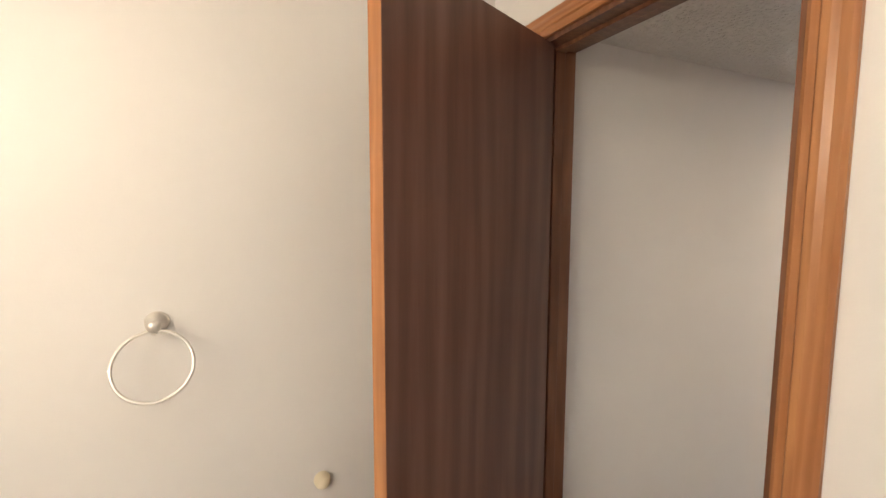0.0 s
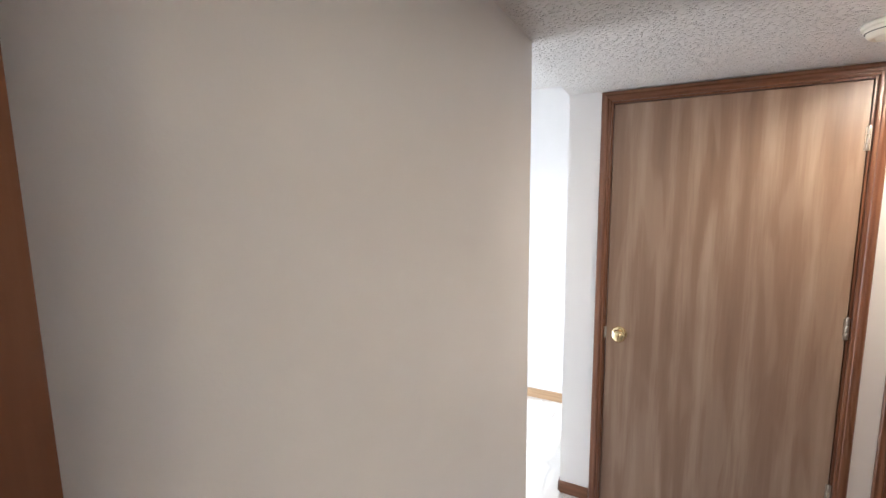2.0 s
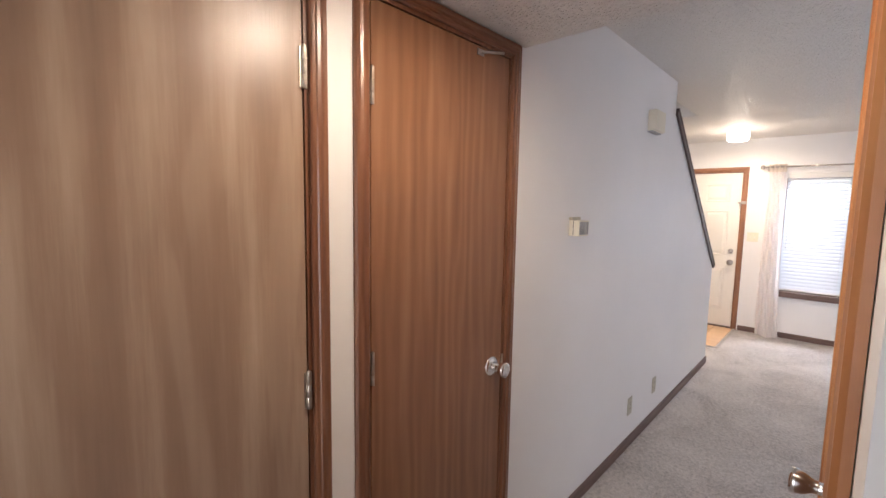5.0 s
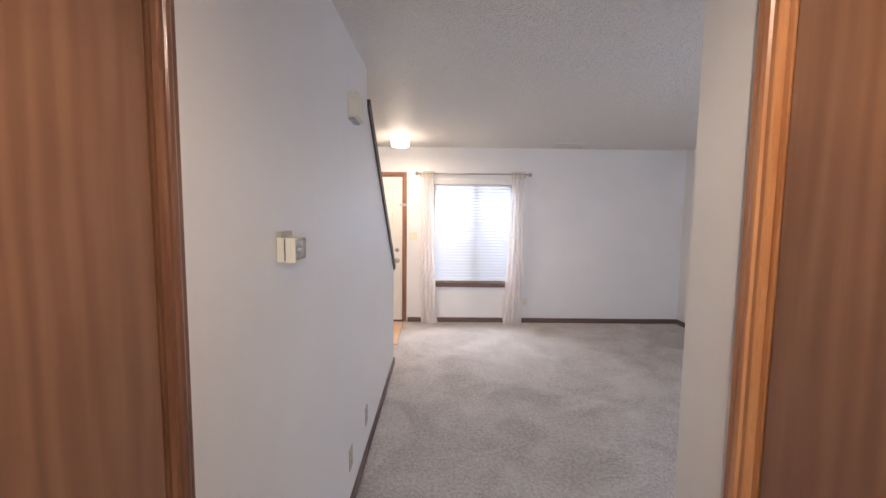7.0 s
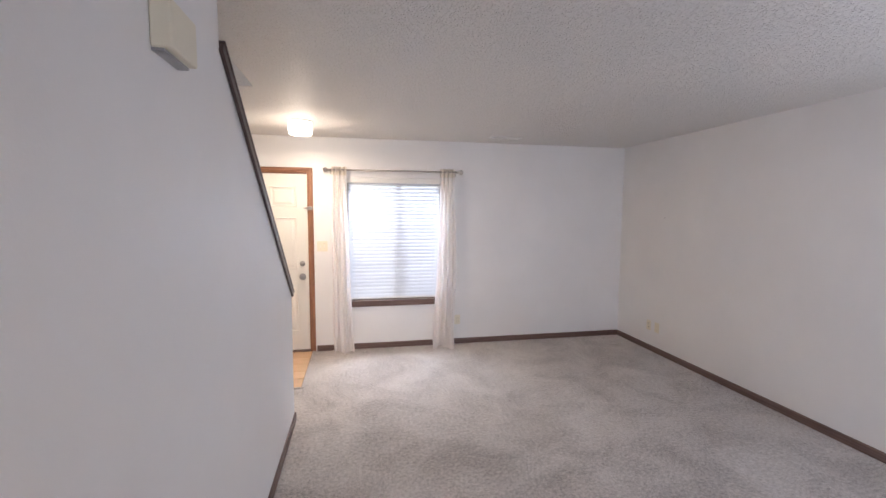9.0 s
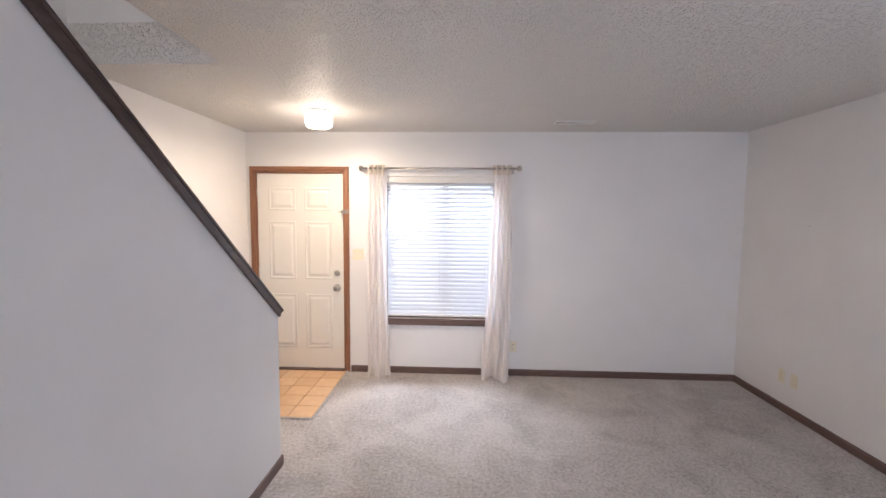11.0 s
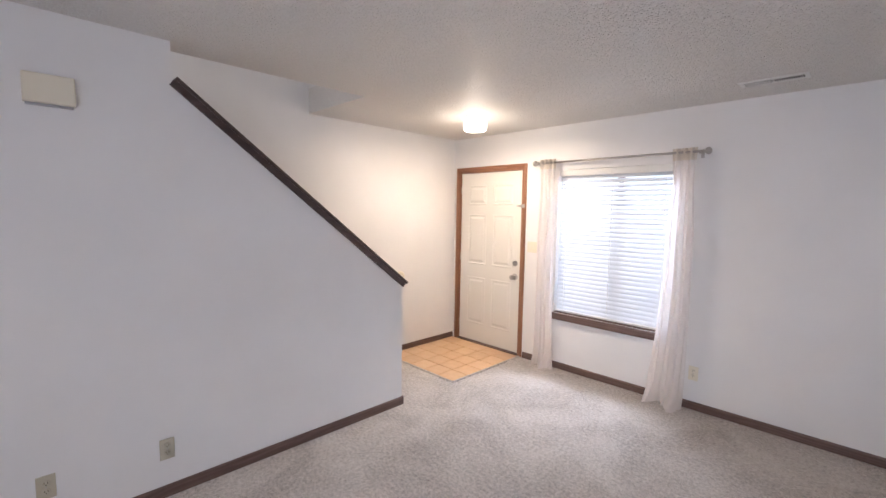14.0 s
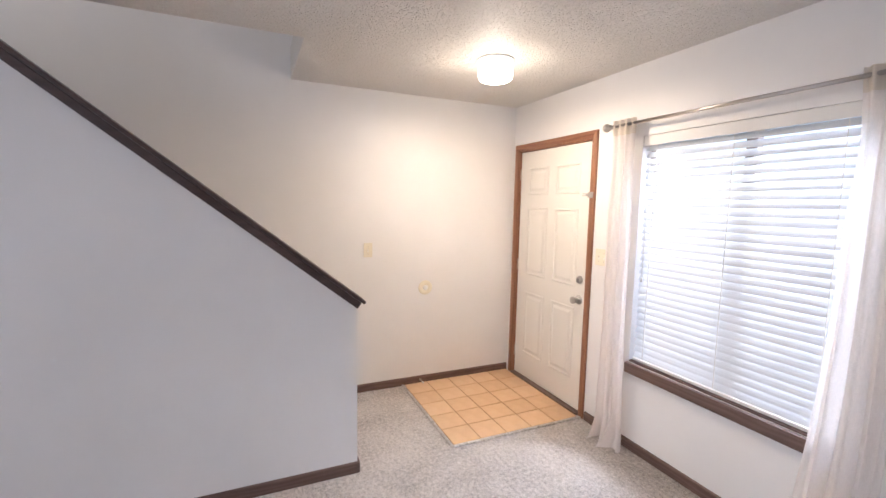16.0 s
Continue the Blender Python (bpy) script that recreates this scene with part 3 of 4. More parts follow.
# ---- front door ----
fd = thing("door_5", (-3.31, FRONT, 0), "closed white six-panel front door in a brown wooden frame", "door", kind="structure")
jamb(fd, 1, FRONT, FRONT + T, -3.775, -2.845, 2.05, ENTRY_WOOD, 0.02)
casing(fd, 1, FRONT, -1, -3.765, -2.855, 2.042, ENTRY_WOOD, ENTRY_X, 0.052)
part("slab", boxes((-3.752, FRONT + 0.016, 0.022, -2.868, FRONT + 0.056, 2.026), bevel=0.002), DOOR_WHITE, fd)


def raised_panel(x0, x1, z0, z1):
    """A pressed panel: groove frame and a raised field with sloping sides."""
    bm = bmesh.new()
    y = FRONT + 0.0155
    rings = []
    for inset, dy in ((0.0, 0.0), (0.006, -0.004), (0.014, -0.0045), (0.020, 0.003), (0.026, 0.003), (0.052, -0.006), (0.058, -0.0065)):
        rings.append([bm.verts.new(v) for v in ((x0 + inset, y + dy, z0 + inset), (x1 - inset, y + dy, z0 + inset), (x1 - inset, y + dy, z1 - inset), (x0 + inset, y + dy, z1 - inset))])
    for a, b in zip(rings, rings[1:]):
        for i in range(4):
            bm.faces.new((a[i], a[(i + 1) % 4], b[(i + 1) % 4], b[i]))
    bm.faces.new(rings[-1])
    bmesh.ops.recalc_face_normals(bm, faces=bm.faces[:])
    return bm


for x0, x1 in ((-3.635, -3.355), (-3.265, -2.985)):
    for z0, z1 in ((0.235, 0.80), (0.955, 1.545), (1.655, 1.885)):
        part("panel", raised_panel(x0, x1, z0, z1), DOOR_WHITE, fd)
knob(fd, (-2.935, FRONT + 0.016, 0.87), (0, -1, 0), NICKEL, "satin nickel knob", "flat")
bolt = part("deadbolt", lathe([(0.0, 0.022), (0.016, 0.022), (0.024, 0.018), (0.030, 0.006), (0.030, 0.0)], 24, Matrix.Translation((-2.935, FRONT + 0.016, 1.02)) @ Matrix.Rotation(radians(90), 4, "X")), NICKEL, fd, "satin nickel deadbolt")
part("thumb_turn", boxes((-2.939, FRONT - 0.020, 1.004, -2.931, FRONT - 0.006, 1.036), bevel=0.003), NICKEL, bolt)
for z in (0.22, 1.03, 1.83):
    part("hinge", lathe([(0.0, -0.046), (0.0055, -0.046), (0.0055, 0.046), (0.0, 0.05)], 12, pose(-3.7545, FRONT + 0.012, z)), HINGE, fd, "brass hinge")
guard = part("door_guard", boxes((-2.858, FRONT - 0.026, 1.625, -2.812, FRONT - 0.0175, 1.665), bevel=0.002), NICKEL, fd, "metal swing-bar door guard")
part("swing_bar", boxes((-2.905, FRONT - 0.034, 1.636, -2.80, FRONT - 0.027, 1.642), (-2.905, FRONT - 0.034, 1.650, -2.80, FRONT - 0.027, 1.656), bevel=0.002), NICKEL, guard)
part("guard_stud", lathe([(0.0, 0.03), (0.007, 0.03), (0.007, 0.02), (0.012, 0.004), (0.012, 0.0)], 16, Matrix.Translation((-2.885, FRONT + 0.016, 1.646)) @ Matrix.Rotation(radians(90), 4, "X")), NICKEL, guard)
part("threshold", boxes((-3.756, FRONT - 0.025, 0.001, -2.864, FRONT + 0.11, 0.019), bevel=0.004), DARK_X, fd, "dark worn threshold")
part("outer_weatherstrip", boxes((-3.755, FRONT + 0.0565, 0.02, -2.865, FRONT + 0.075, 2.03)), DARK, fd)

# ---- window, blind and curtains ----
WX0, WX1, WZ0, WZ1 = -2.43, -1.345, 0.575, 2.0
win = thing("window_1", (-1.8875, FRONT + 0.09, WZ0), "sliding window with a brown wooden sill", "window", kind="structure")
fy0, fy1 = FRONT + 0.075, FRONT + 0.118
for nm, b in (("frame_side", (WX0, fy0, WZ0, WX0 + 0.035, fy1, WZ1)), ("frame_side", (WX1 - 0.035, fy0, WZ0, WX1, fy1, WZ1)),
              ("frame_rail", (WX0 + 0.035, fy0, WZ0, WX1 - 0.035, fy1, WZ0 + 0.035)), ("frame_rail", (WX0 + 0.035, fy0, WZ1 - 0.035, WX1 - 0.035, fy1, WZ1)),
              ("mullion", (-1.865, fy0 - 0.006, WZ0 + 0.035, -1.81, fy1, WZ1 - 0.035))):
    part(nm, boxes(b, bevel=0.003), VINYL_FRAME, win)
for x0, x1 in ((WX0 + 0.035, -1.865), (-1.81, WX1 - 0.035)):
    g = part("pane", boxes((x0, fy0 + 0.02, WZ0 + 0.035, x1, fy0 + 0.025, WZ1 - 0.035)), GLASS, win)
    g.visible_shadow = False
part("window_sill", boxes((WX0 - 0.012, FRONT - 0.028, WZ0 - 0.070, WX1 + 0.012, FRONT - 0.001, WZ0 - 0.002), bevel=0.004), DARK_X, win, "dark brown wooden sill board")
part("sill_return", boxes((WX0 + 0.001, FRONT, WZ0, WX1 - 0.001, fy0, WZ0 + 0.008)), DARK_X, win)

blind = thing("window_blind", (-1.8875, FRONT + 0.035, WZ1), "closed white two-inch slatted blind in the window", "blind")
part("valance", boxes((WX0 + 0.004, FRONT + 0.004, WZ1 - 0.062, WX1 - 0.004, FRONT + 0.016, WZ1 - 0.002), bevel=0.003), WHITE_PLASTIC, blind)
part("head_rail", boxes((WX0 + 0.008, FRONT + 0.017, WZ1 - 0.045, WX1 - 0.008, FRONT + 0.058, WZ1 - 0.004)), WHITE_PLASTIC, blind)
part("bottom_rail", boxes((WX0 + 0.010, FRONT + 0.014, WZ0 + 0.012, WX1 - 0.010, FRONT + 0.062, WZ0 + 0.030), bevel=0.003), WHITE_PLASTIC, blind)


def slat_bm():
    """One slightly crowned slat round the origin."""
    bm = bmesh.new()
    half = (WX1 - WX0) / 2 - 0.012
    cols = []
    for x in (-half, half):
        up = [bm.verts.new((x, v, 0.0025 * (1 - (v / 0.025) ** 2) + 0.0012)) for v in (-0.025, -0.0125, 0.0, 0.0125, 0.025)]
        dn = [bm.verts.new((x, v, 0.0025 * (1 - (v / 0.025) ** 2) - 0.0012)) for v in (0.025, 0.0125, 0.0, -0.0125, -0.025)]
        cols.append(up + dn)
    n = len(cols[0])
    for i in range(n):
        bm.faces.new((cols[0][i], cols[0][(i + 1) % n], cols[1][(i + 1) % n], cols[1][i]))
    bm.faces.new(cols[0])
    bm.faces.new(cols[1])
    bmesh.ops.recalc_face_normals(bm, faces=bm.faces[:])
    return bm


slat_mesh = mesh("slat", slat_bm(), SLAT)
rng = random.Random(4)
count = 32
for i in range(count):
    z = WZ0 + 0.052 + i * (WZ1 - 0.075 - WZ0 - 0.052) / (count - 1)
    open_more = 15.0 * (i / count) ** 2
    s = new("slat", slat_mesh)
    s.parent = blind
    s.matrix_parent_inverse = blind.matrix_world.inverted()
    s.matrix_basis = pose((WX0 + WX1) / 2, FRONT + 0.038, z, 62 - open_more + rng.uniform(-1.5, 1.5), rng.uniform(-0.12, 0.12), 0)
for x in (WX0 + 0.09, -1.8875, WX1 - 0.09):
    part("ladder_cord", boxes((x - 0.0012, FRONT + 0.011, WZ0 + 0.03, x + 0.0012, FRONT + 0.0135, WZ1 - 0.05)), WHITE_PLASTIC, blind)
part("tilt_cord", lathe([(0.0, 0.0), (0.0015, 0.0), (0.0015, 0.80), (0.0, 0.80)], 8, pose(WX0 + 0.05, FRONT + 0.006, 1.13)), WHITE_PLASTIC, blind)
part("cord_tassel", lathe([(0.0, 0.0), (0.007, 0.002), (0.006, 0.02), (0.003, 0.032), (0.0, 0.033)], 12, pose(WX0 + 0.05, FRONT + 0.006, 1.10)), WHITE_PLASTIC, blind)

RODY, RODZ = FRONT - 0.075, 2.072
rod = thing("curtain_rod", (-1.89, RODY, RODZ), "satin metal curtain rod with ball finials", "curtain rod")
rx = Matrix.Rotation(radians(90), 4, "Y")
part("pole", lathe([(0.0, -0.73), (0.0095, -0.73), (0.0095, 0.73), (0.0, 0.73)], 16, Matrix.Translation((-1.89, RODY, RODZ)) @ rx), NICKEL, rod)
for sx in (-1, 1):
    m = Matrix.Translation((-1.89 + sx * 0.73, RODY, RODZ)) @ Matrix.Rotation(radians(90 * sx), 4, "Y")
    part("finial", lathe([(0.0095, 0.0), (0.014, 0.002), (0.014, 0.008), (0.008, 0.011), (0.008, 0.016), (0.018, 0.021), (0.026, 0.031), (0.028, 0.042), (0.024, 0.054), (0.013, 0.063), (0.0, 0.066)], 24, m), NICKEL, rod)
    bx_ = -1.89 + sx * 0.715
    part("bracket", boxes((bx_ - 0.006, RODY - 0.012, RODZ - 0.016, bx_ + 0.006, FRONT - 0.004, RODZ - 0.0098), (bx_ - 0.012, FRONT - 0.0035, RODZ - 0.045, bx_ + 0.012, FRONT - 0.0005, RODZ + 0.02), bevel=0.0012), NICKEL, rod)


def curtain(x0, x1, flare, drift, seed, label):
    """A sheer panel on its rod: folds that widen downwards and break softly on the floor."""
    c = thing("sheer_curtain", ((x0 + x1) / 2, RODY, 0), label, "curtain", "curtains at the window")
    r = random.Random(seed)
    ph = [r.uniform(0, 6.28) for _ in range(4)]
    nu, nz = 96, 60
    def pt(u, v):
        z = 2.105 - v * 2.098
        wide = 1.0 + flare * v ** 1.6
        pinch = 1.0 - 0.16 * math.exp(-((v - 0.13) / 0.10) ** 2)
        mid = (x0 + x1) / 2 + 0.015 * math.sin(2.2 * v + ph[0]) * v + drift * v ** 3
        x = mid + (u - 0.5) * (x1 - x0) * wide * pinch
        fold = math.sin(u * 2 * math.pi * 3.5 + ph[1] + 0.7 * math.sin(3 * v + ph[2]))
        amp = 0.012 + 0.020 * v
        y = RODY + fold * amp + 0.012 * v * math.sin(u * 17 + 5 * v + ph[3])
        if v > 0.9:
            k = (v - 0.9) / 0.1
            y -= 0.11 * k * k * (0.55 + 0.45 * math.sin(u * 9 + ph[2]))
            x += 0.02 * k * math.sin(u * 14 + ph[0])
        x += 0.006 * math.cos(u * 2 * math.pi * 9 + ph[0]) * v
        return Vector((x, min(y, FRONT - 0.034), max(z, 0.004)))
    bm = bmesh.new()
    g = [[bm.verts.new(pt(i / nu, 0.04 + 0.96 * j / nz)) for i in range(nu + 1)] for j in range(nz + 1)]
    for j in range(nz):
        for i in range(nu):
            bm.faces.new((g[j][i], g[j][i + 1], g[j + 1][i + 1], g[j + 1][i])).smooth = True
    part("cloth", bm, SHEER, c)
    bm = bmesh.new()
    g = [[bm.verts.new(pt(i / nu, 0.045 * j / 5) + Vector((0, -0.0008, 0))) for i in range(nu + 1)] for j in range(6)]
    for j in range(5):
        for i in range(nu):
            bm.faces.new((g[j][i], g[j][i + 1], g[j + 1][i + 1], g[j + 1][i])).smooth = True
    part("header_band", bm, HEADER, c, "beige stitched header band")
    return c


curtain(-2.60, -2.425, 0.32, 0.03, 3, "sheer cream curtain gathered at the window's side, touching the carpet")
curtain(-1.375, -1.19, 0.55, -0.05, 8, "sheer cream curtain trailing onto the carpet beside the window")


# ---- ceiling fittings ----
def ceiling_light(at, radius, height, label, group=""):
    c = thing("ceiling_light", at, label, "ceiling light", group)
    m = Matrix.Translation(at)
    part("base", lathe([(0.0, 0.0), (radius * 0.98, 0.0), (radius * 0.97, -0.004), (radius * 0.93, -0.010), (radius * 0.86, -0.012), (0.0, -0.012)], 40, m), WHITE_PLASTIC, c)
    h = height
    sh = part("shade", lathe([(radius * 0.84, -0.0125), (radius * 0.93, -0.018), (radius * 0.98, -0.032), (radius * 0.97, -h + 0.03), (radius * 0.92, -h + 0.012), (radius * 0.80, -h + 0.002), (0.0, -h)], 40, m), OPAL, c, "glowing opal glass drum")
    part("trim_ring", torus(radius * 0.99, 0.004, m @ Matrix.Translation((0, 0, -0.004)), 40, 8), WHITE_PLASTIC, c)
    return c


ceiling_light((-2.82, 5.73, CEIL), 0.108, 0.125, "lit round opal-glass flush ceiling light by the entry")

can = thing("recessed_light", (*CAN, LOW), "lit recessed hall downlight with a white trim ring", "ceiling light")
cnm = Matrix.Translation((*CAN, LOW))
part("trim_ring", lathe([(0.076, -0.001), (0.078, -0.005), (0.110, -0.006), (0.118, -0.003), (0.119, -0.0005)], 36, cnm), WHITE_PLASTIC, can)
part("baffle", lathe([(0.076, -0.001)] + [(0.0755 - 0.0015 * (i % 2), 0.004 + 0.006 * i) for i in range(22)] + [(0.0, 0.14)], 36, cnm), WHITE_PLASTIC, can, "white ribbed baffle")
part("bulb", lathe([(0.0, 0.048), (0.025, 0.052), (0.045, 0.066), (0.047, 0.084), (0.030, 0.112), (0.016, 0.139)], 24, cnm), OPAL, can, "glowing reflector bulb")

sd = thing("smoke_detector", (-2.30, 0.352, LOW), "round ivory smoke detector on the hall ceiling", "smoke detector")
sm = Matrix.Translation((-2.30, 0.352, LOW))
part("base_ring", lathe([(0.0, 0.0), (0.072, 0.0), (0.074, -0.004), (0.072, -0.012), (0.066, -0.014), (0.0, -0.014)], 40, sm), IVORY, sd)
part("cover", lathe([(0.066, -0.0145), (0.065, -0.024), (0.061, -0.026), (0.058, -0.036), (0.050, -0.042), (0.044, -0.0425), (0.042, -0.039), (0.038, -0.039), (0.036, -0.044), (0.020, -0.046), (0.0, -0.046)], 40, sm), IVORY, sd)
part("vent_slot", torus(0.062, 0.0016, sm @ Matrix.Translation((0, 0, -0.0255)), 40, 6), DARK, sd)
part("test_button", lathe([(0.0, -0.0495), (0.008, -0.049), (0.009, -0.0462)], 20, sm @ Matrix.Translation((0.012, 0, 0))), WHITE_PLASTIC, sd)

vent = thing("ceiling_vent", (-0.70, 6.13, CEIL), "white metal ceiling register with open slats", "vent")
vx0, vx1, vy0, vy1 = -0.875, -0.525, 6.068, 6.19
part("backing", boxes((vx0 + 0.02, vy0 + 0.02, CEIL - 0.0045, vx1 - 0.02, vy1 - 0.02, CEIL - 0.001)), DARK, vent)
part("frame", boxes((vx0, vy0, CEIL - 0.008, vx1, vy0 + 0.024, CEIL - 0.0005), (vx0, vy1 - 0.024, CEIL - 0.008, vx1, vy1, CEIL - 0.0005),
                    (vx0, vy0 + 0.024, CEIL - 0.008, vx0 + 0.024, vy1 - 0.024, CEIL - 0.0005), (vx1 - 0.024, vy0 + 0.024, CEIL - 0.008, vx1, vy1 - 0.024, CEIL - 0.0005),
                    ((vx0 + vx1) / 2 - 0.006, vy0 + 0.024, CEIL - 0.008, (vx0 + vx1) / 2 + 0.006, vy1 - 0.024, CEIL - 0.0005)), WHITE_PLASTIC, vent)
vs_mesh = mesh("vent_slat", boxes((-0.0015, -0.037, -0.006, 0.0015, 0.037, 0.006)), WHITE_PLASTIC)
for i in range(26):
    x = vx0 + 0.032 + i * (vx1 - vx0 - 0.064) / 25
    if abs(x - (vx0 + vx1) / 2) < 0.009:
        continue
    s = new("vent_slat", vs_mesh)
    s.parent, s.matrix_parent_inverse = vent, vent.matrix_world.inverted()
    s.matrix_basis = pose(x, (vy0 + vy1) / 2, CEIL - 0.011, 0, 24 if x < (vx0 + vx1) / 2 else -24, 0)


# ---- wall fittings ----
def on_wall(at, normal):
    """Frame on a wall: x along it, y up, z out of it."""
    n = Vector(normal)
    u = Vector((0, 0, 1)).cross(n)
    m = Matrix((u, Vector((0, 0, 1)), n)).transposed().to_4x4()
    m.translation = Vector(at)
    return m


def wall_plate(name, at, normal, label, category, kind, w=0.070, h=0.115, group="", plastic=None):
    plastic = plastic or IVORY
    m = on_wall(at, normal)
    c = thing(name, at, label, category, group)
    part("plate", placed(boxes((-w / 2, -h / 2, 0.0004, w / 2, h / 2, 0.006), bevel=0.0022), m), plastic, c)
    def screw(x, y):
        part("screw", lathe([(0.0, 0.0075), (0.0028, 0.007), (0.0033, 0.0058)], 12, m @ Matrix.Translation((x, y, 0))), NICKEL, c)
    if kind == "outlet":
        screw(0, 0)
        for y in (-0.020, 0.020):
            s = part("socket", placed(lathe([(0.0, 0.0078), (0.0150, 0.0078), (0.0165, 0.0062), (0.0165, 0.0058)], 20), m @ Matrix.Translation((0, y, 0))), plastic, c)
            for x in (-0.006, 0.006):
                part("slot", placed(boxes((x - 0.0011, y - 0.002, 0.0079, x + 0.0011, y + 0.007, 0.0083)), m), DARK, s)
            part("ground_hole", placed(boxes((-0.002, y - 0.010, 0.0079, 0.002, y - 0.006, 0.0083), bevel=0.0001), m), DARK, s)
    elif kind == "switch":
        n = 2 if w > 0.1 else 1
        for k in range(n):
            x = (k - (n - 1) / 2) * 0.046
            part("slot", placed(boxes((x - 0.005, -0.012, 0.0062, x + 0.005, 0.012, 0.0066)), m), WHITE_PLASTIC, c)
            part("toggle", placed(boxes((x - 0.004, -0.004, 0.006, x + 0.004, 0.008, 0.017), bevel=0.0015), m @ pose(0, 0, 0, -14)), plastic, c)
            screw(x, 0.030)
            screw(x, -0.030)
    elif kind == "jack":
        part("socket", placed(boxes((-0.0085, -0.011, 0.0062, 0.0085, 0.011, 0.0075), bevel=0.0005), m), GREY, c, "grey phone socket")
        part("port", placed(boxes((-0.0055, -0.0065, 0.0076, 0.0055, 0.005, 0.0081)), m), DARK, c)
        screw(0, 0.030)
        screw(0, -0.030)
    elif kind == "blank":
        screw(0, 0.022)
        screw(0, -0.022)
    return c


wall_plate("phone_jack", (-1.69, COR1, 1.235), (0, -1, 0), "ivory phone jack plate on the passage wall", "phone jack", "jack")
wall_plate("light_switch", (LEFT, 5.20, 1.18), (1, 0, 0), "ivory single light switch by the stairs", "light switch", "switch")
wall_plate("light_switch", (-2.713, FRONT, 1.215), (0, -1, 0), "ivory double light switch beside the front door", "light switch", "switch", w=0.116)
wall_plate("outlet", (STAIR, 3.235, 0.27), (1, 0, 0), "almond outlet low on the half wall", "outlet", "outlet", group="outlets", plastic=ALMOND)
wall_plate("outlet", (STAIR, 2.75, 0.275), (1, 0, 0), "almond outlet low on the stair wall", "outlet", "outlet", group="outlets", plastic=ALMOND)
wall_plate("outlet", (RIGHT, 5.94, 0.295), (-1, 0, 0), "ivory outlet low on the side wall", "outlet", "outlet", group="outlets")
wall_plate("cable_plate", (RIGHT, 5.80, 0.295), (-1, 0, 0), "ivory blank cable plate beside an outlet", "wall plate", "blank")
wall_plate("outlet", (-1.135, FRONT, 0.30), (0, -1, 0), "ivory outlet behind the curtain's edge", "outlet", "outlet", group="outlets")

bump_pad = thing("door_bumper", (LEFT, 5.70, 0.845), "round ivory wall bumper for the front door's knob", "door bumper")
bm_ = on_wall((LEFT, 5.70, 0.845), (1, 0, 0))
part("disc", lathe([(0.062, 0.0), (0.062, 0.003), (0.058, 0.006), (0.036, 0.008), (0.032, 0.006), (0.0, 0.006)], 36, bm_), IVORY, bump_pad)
part("cushion", lathe([(0.022, 0.0062), (0.022, 0.010), (0.016, 0.013), (0.0, 0.0135)], 28, bm_), WHITE_PLASTIC, bump_pad)

stop = thing("door_stop", (LEFT + 0.012, 5.66, 0.035), "small brass spring door stop on the baseboard", "door stop")
sm_ = on_wall((LEFT + 0.0125, 5.66, 0.035), (1, 0, 0))
part("spring", lathe([(0.009, 0.0)] + [(0.0055 + 0.0014 * (i % 2), 0.004 + i * 0.0028) for i in range(22)] + [(0.0, 0.066)], 14, sm_), HINGE, stop)
part("tip", lathe([(0.0, 0.080), (0.006, 0.079), (0.008, 0.072), (0.008, 0.0665), (0.0, 0.0662)], 14, sm_), WHITE_PLASTIC, stop)

th = thing("thermostat", (STAIR, 1.838, 1.46), "ivory thermostat in a locking guard box with a clear door", "thermostat")
tm = on_wall((STAIR, 1.838, 1.46), (1, 0, 0))
part("back_box", placed(boxes((-0.040, -0.036, 0.0005, 0.050, 0.034, 0.022), bevel=0.002), tm), IVORY, th)
part("slot", placed(boxes((-0.042, -0.031, 0.0222, 0.047, 0.031, 0.0278)), tm), DARK, th, "dark vent slot")
frame_ = part("front_frame", placed(boxes((-0.050, -0.036, 0.028, -0.044, 0.034, 0.055), (0.044, -0.036, 0.028, 0.050, 0.034, 0.055),
                                          (-0.0435, -0.036, 0.028, 0.0435, -0.030, 0.055), (-0.0435, 0.028, 0.028, 0.0435, 0.034, 0.055), bevel=0.001), tm), IVORY, th)
part("clear_door", placed(boxes((-0.0435, -0.0295, 0.0505, 0.0435, 0.0275, 0.0525)), tm), CLEAR, frame_, "clear plastic door")
part("door_edge", placed(boxes((-0.0435, 0.0258, 0.0527, 0.0435, 0.0278, 0.056), (-0.0435, -0.0298, 0.0527, 0.0435, -0.0265, 0.056), (0.0412, -0.0262, 0.0527, 0.0435, 0.0256, 0.056)), tm), GREY, frame_, "grey metal edging")
body = part("body", placed(boxes((-0.040, -0.026, 0.0282, 0.040, 0.024, 0.042), bevel=0.003), tm), WHITE_PLASTIC, th)
part("scale", placed(boxes((0.004, 0.004, 0.0422, 0.034, 0.0055, 0.0426)), tm), DARK, body)
part("lock", lathe([(0.0, 0.063), (0.006, 0.063), (0.0075, 0.060), (0.0075, 0.0528)], 16, tm @ Matrix.Translation((-0.020, -0.002, 0))), NICKEL, th)
part("mounting_rail", placed(boxes((-0.042, 0.0345, 0.0005, 0.046, 0.050, 0.016), bevel=0.002), tm), ALMOND, th, "dull almond mounting rail on top")

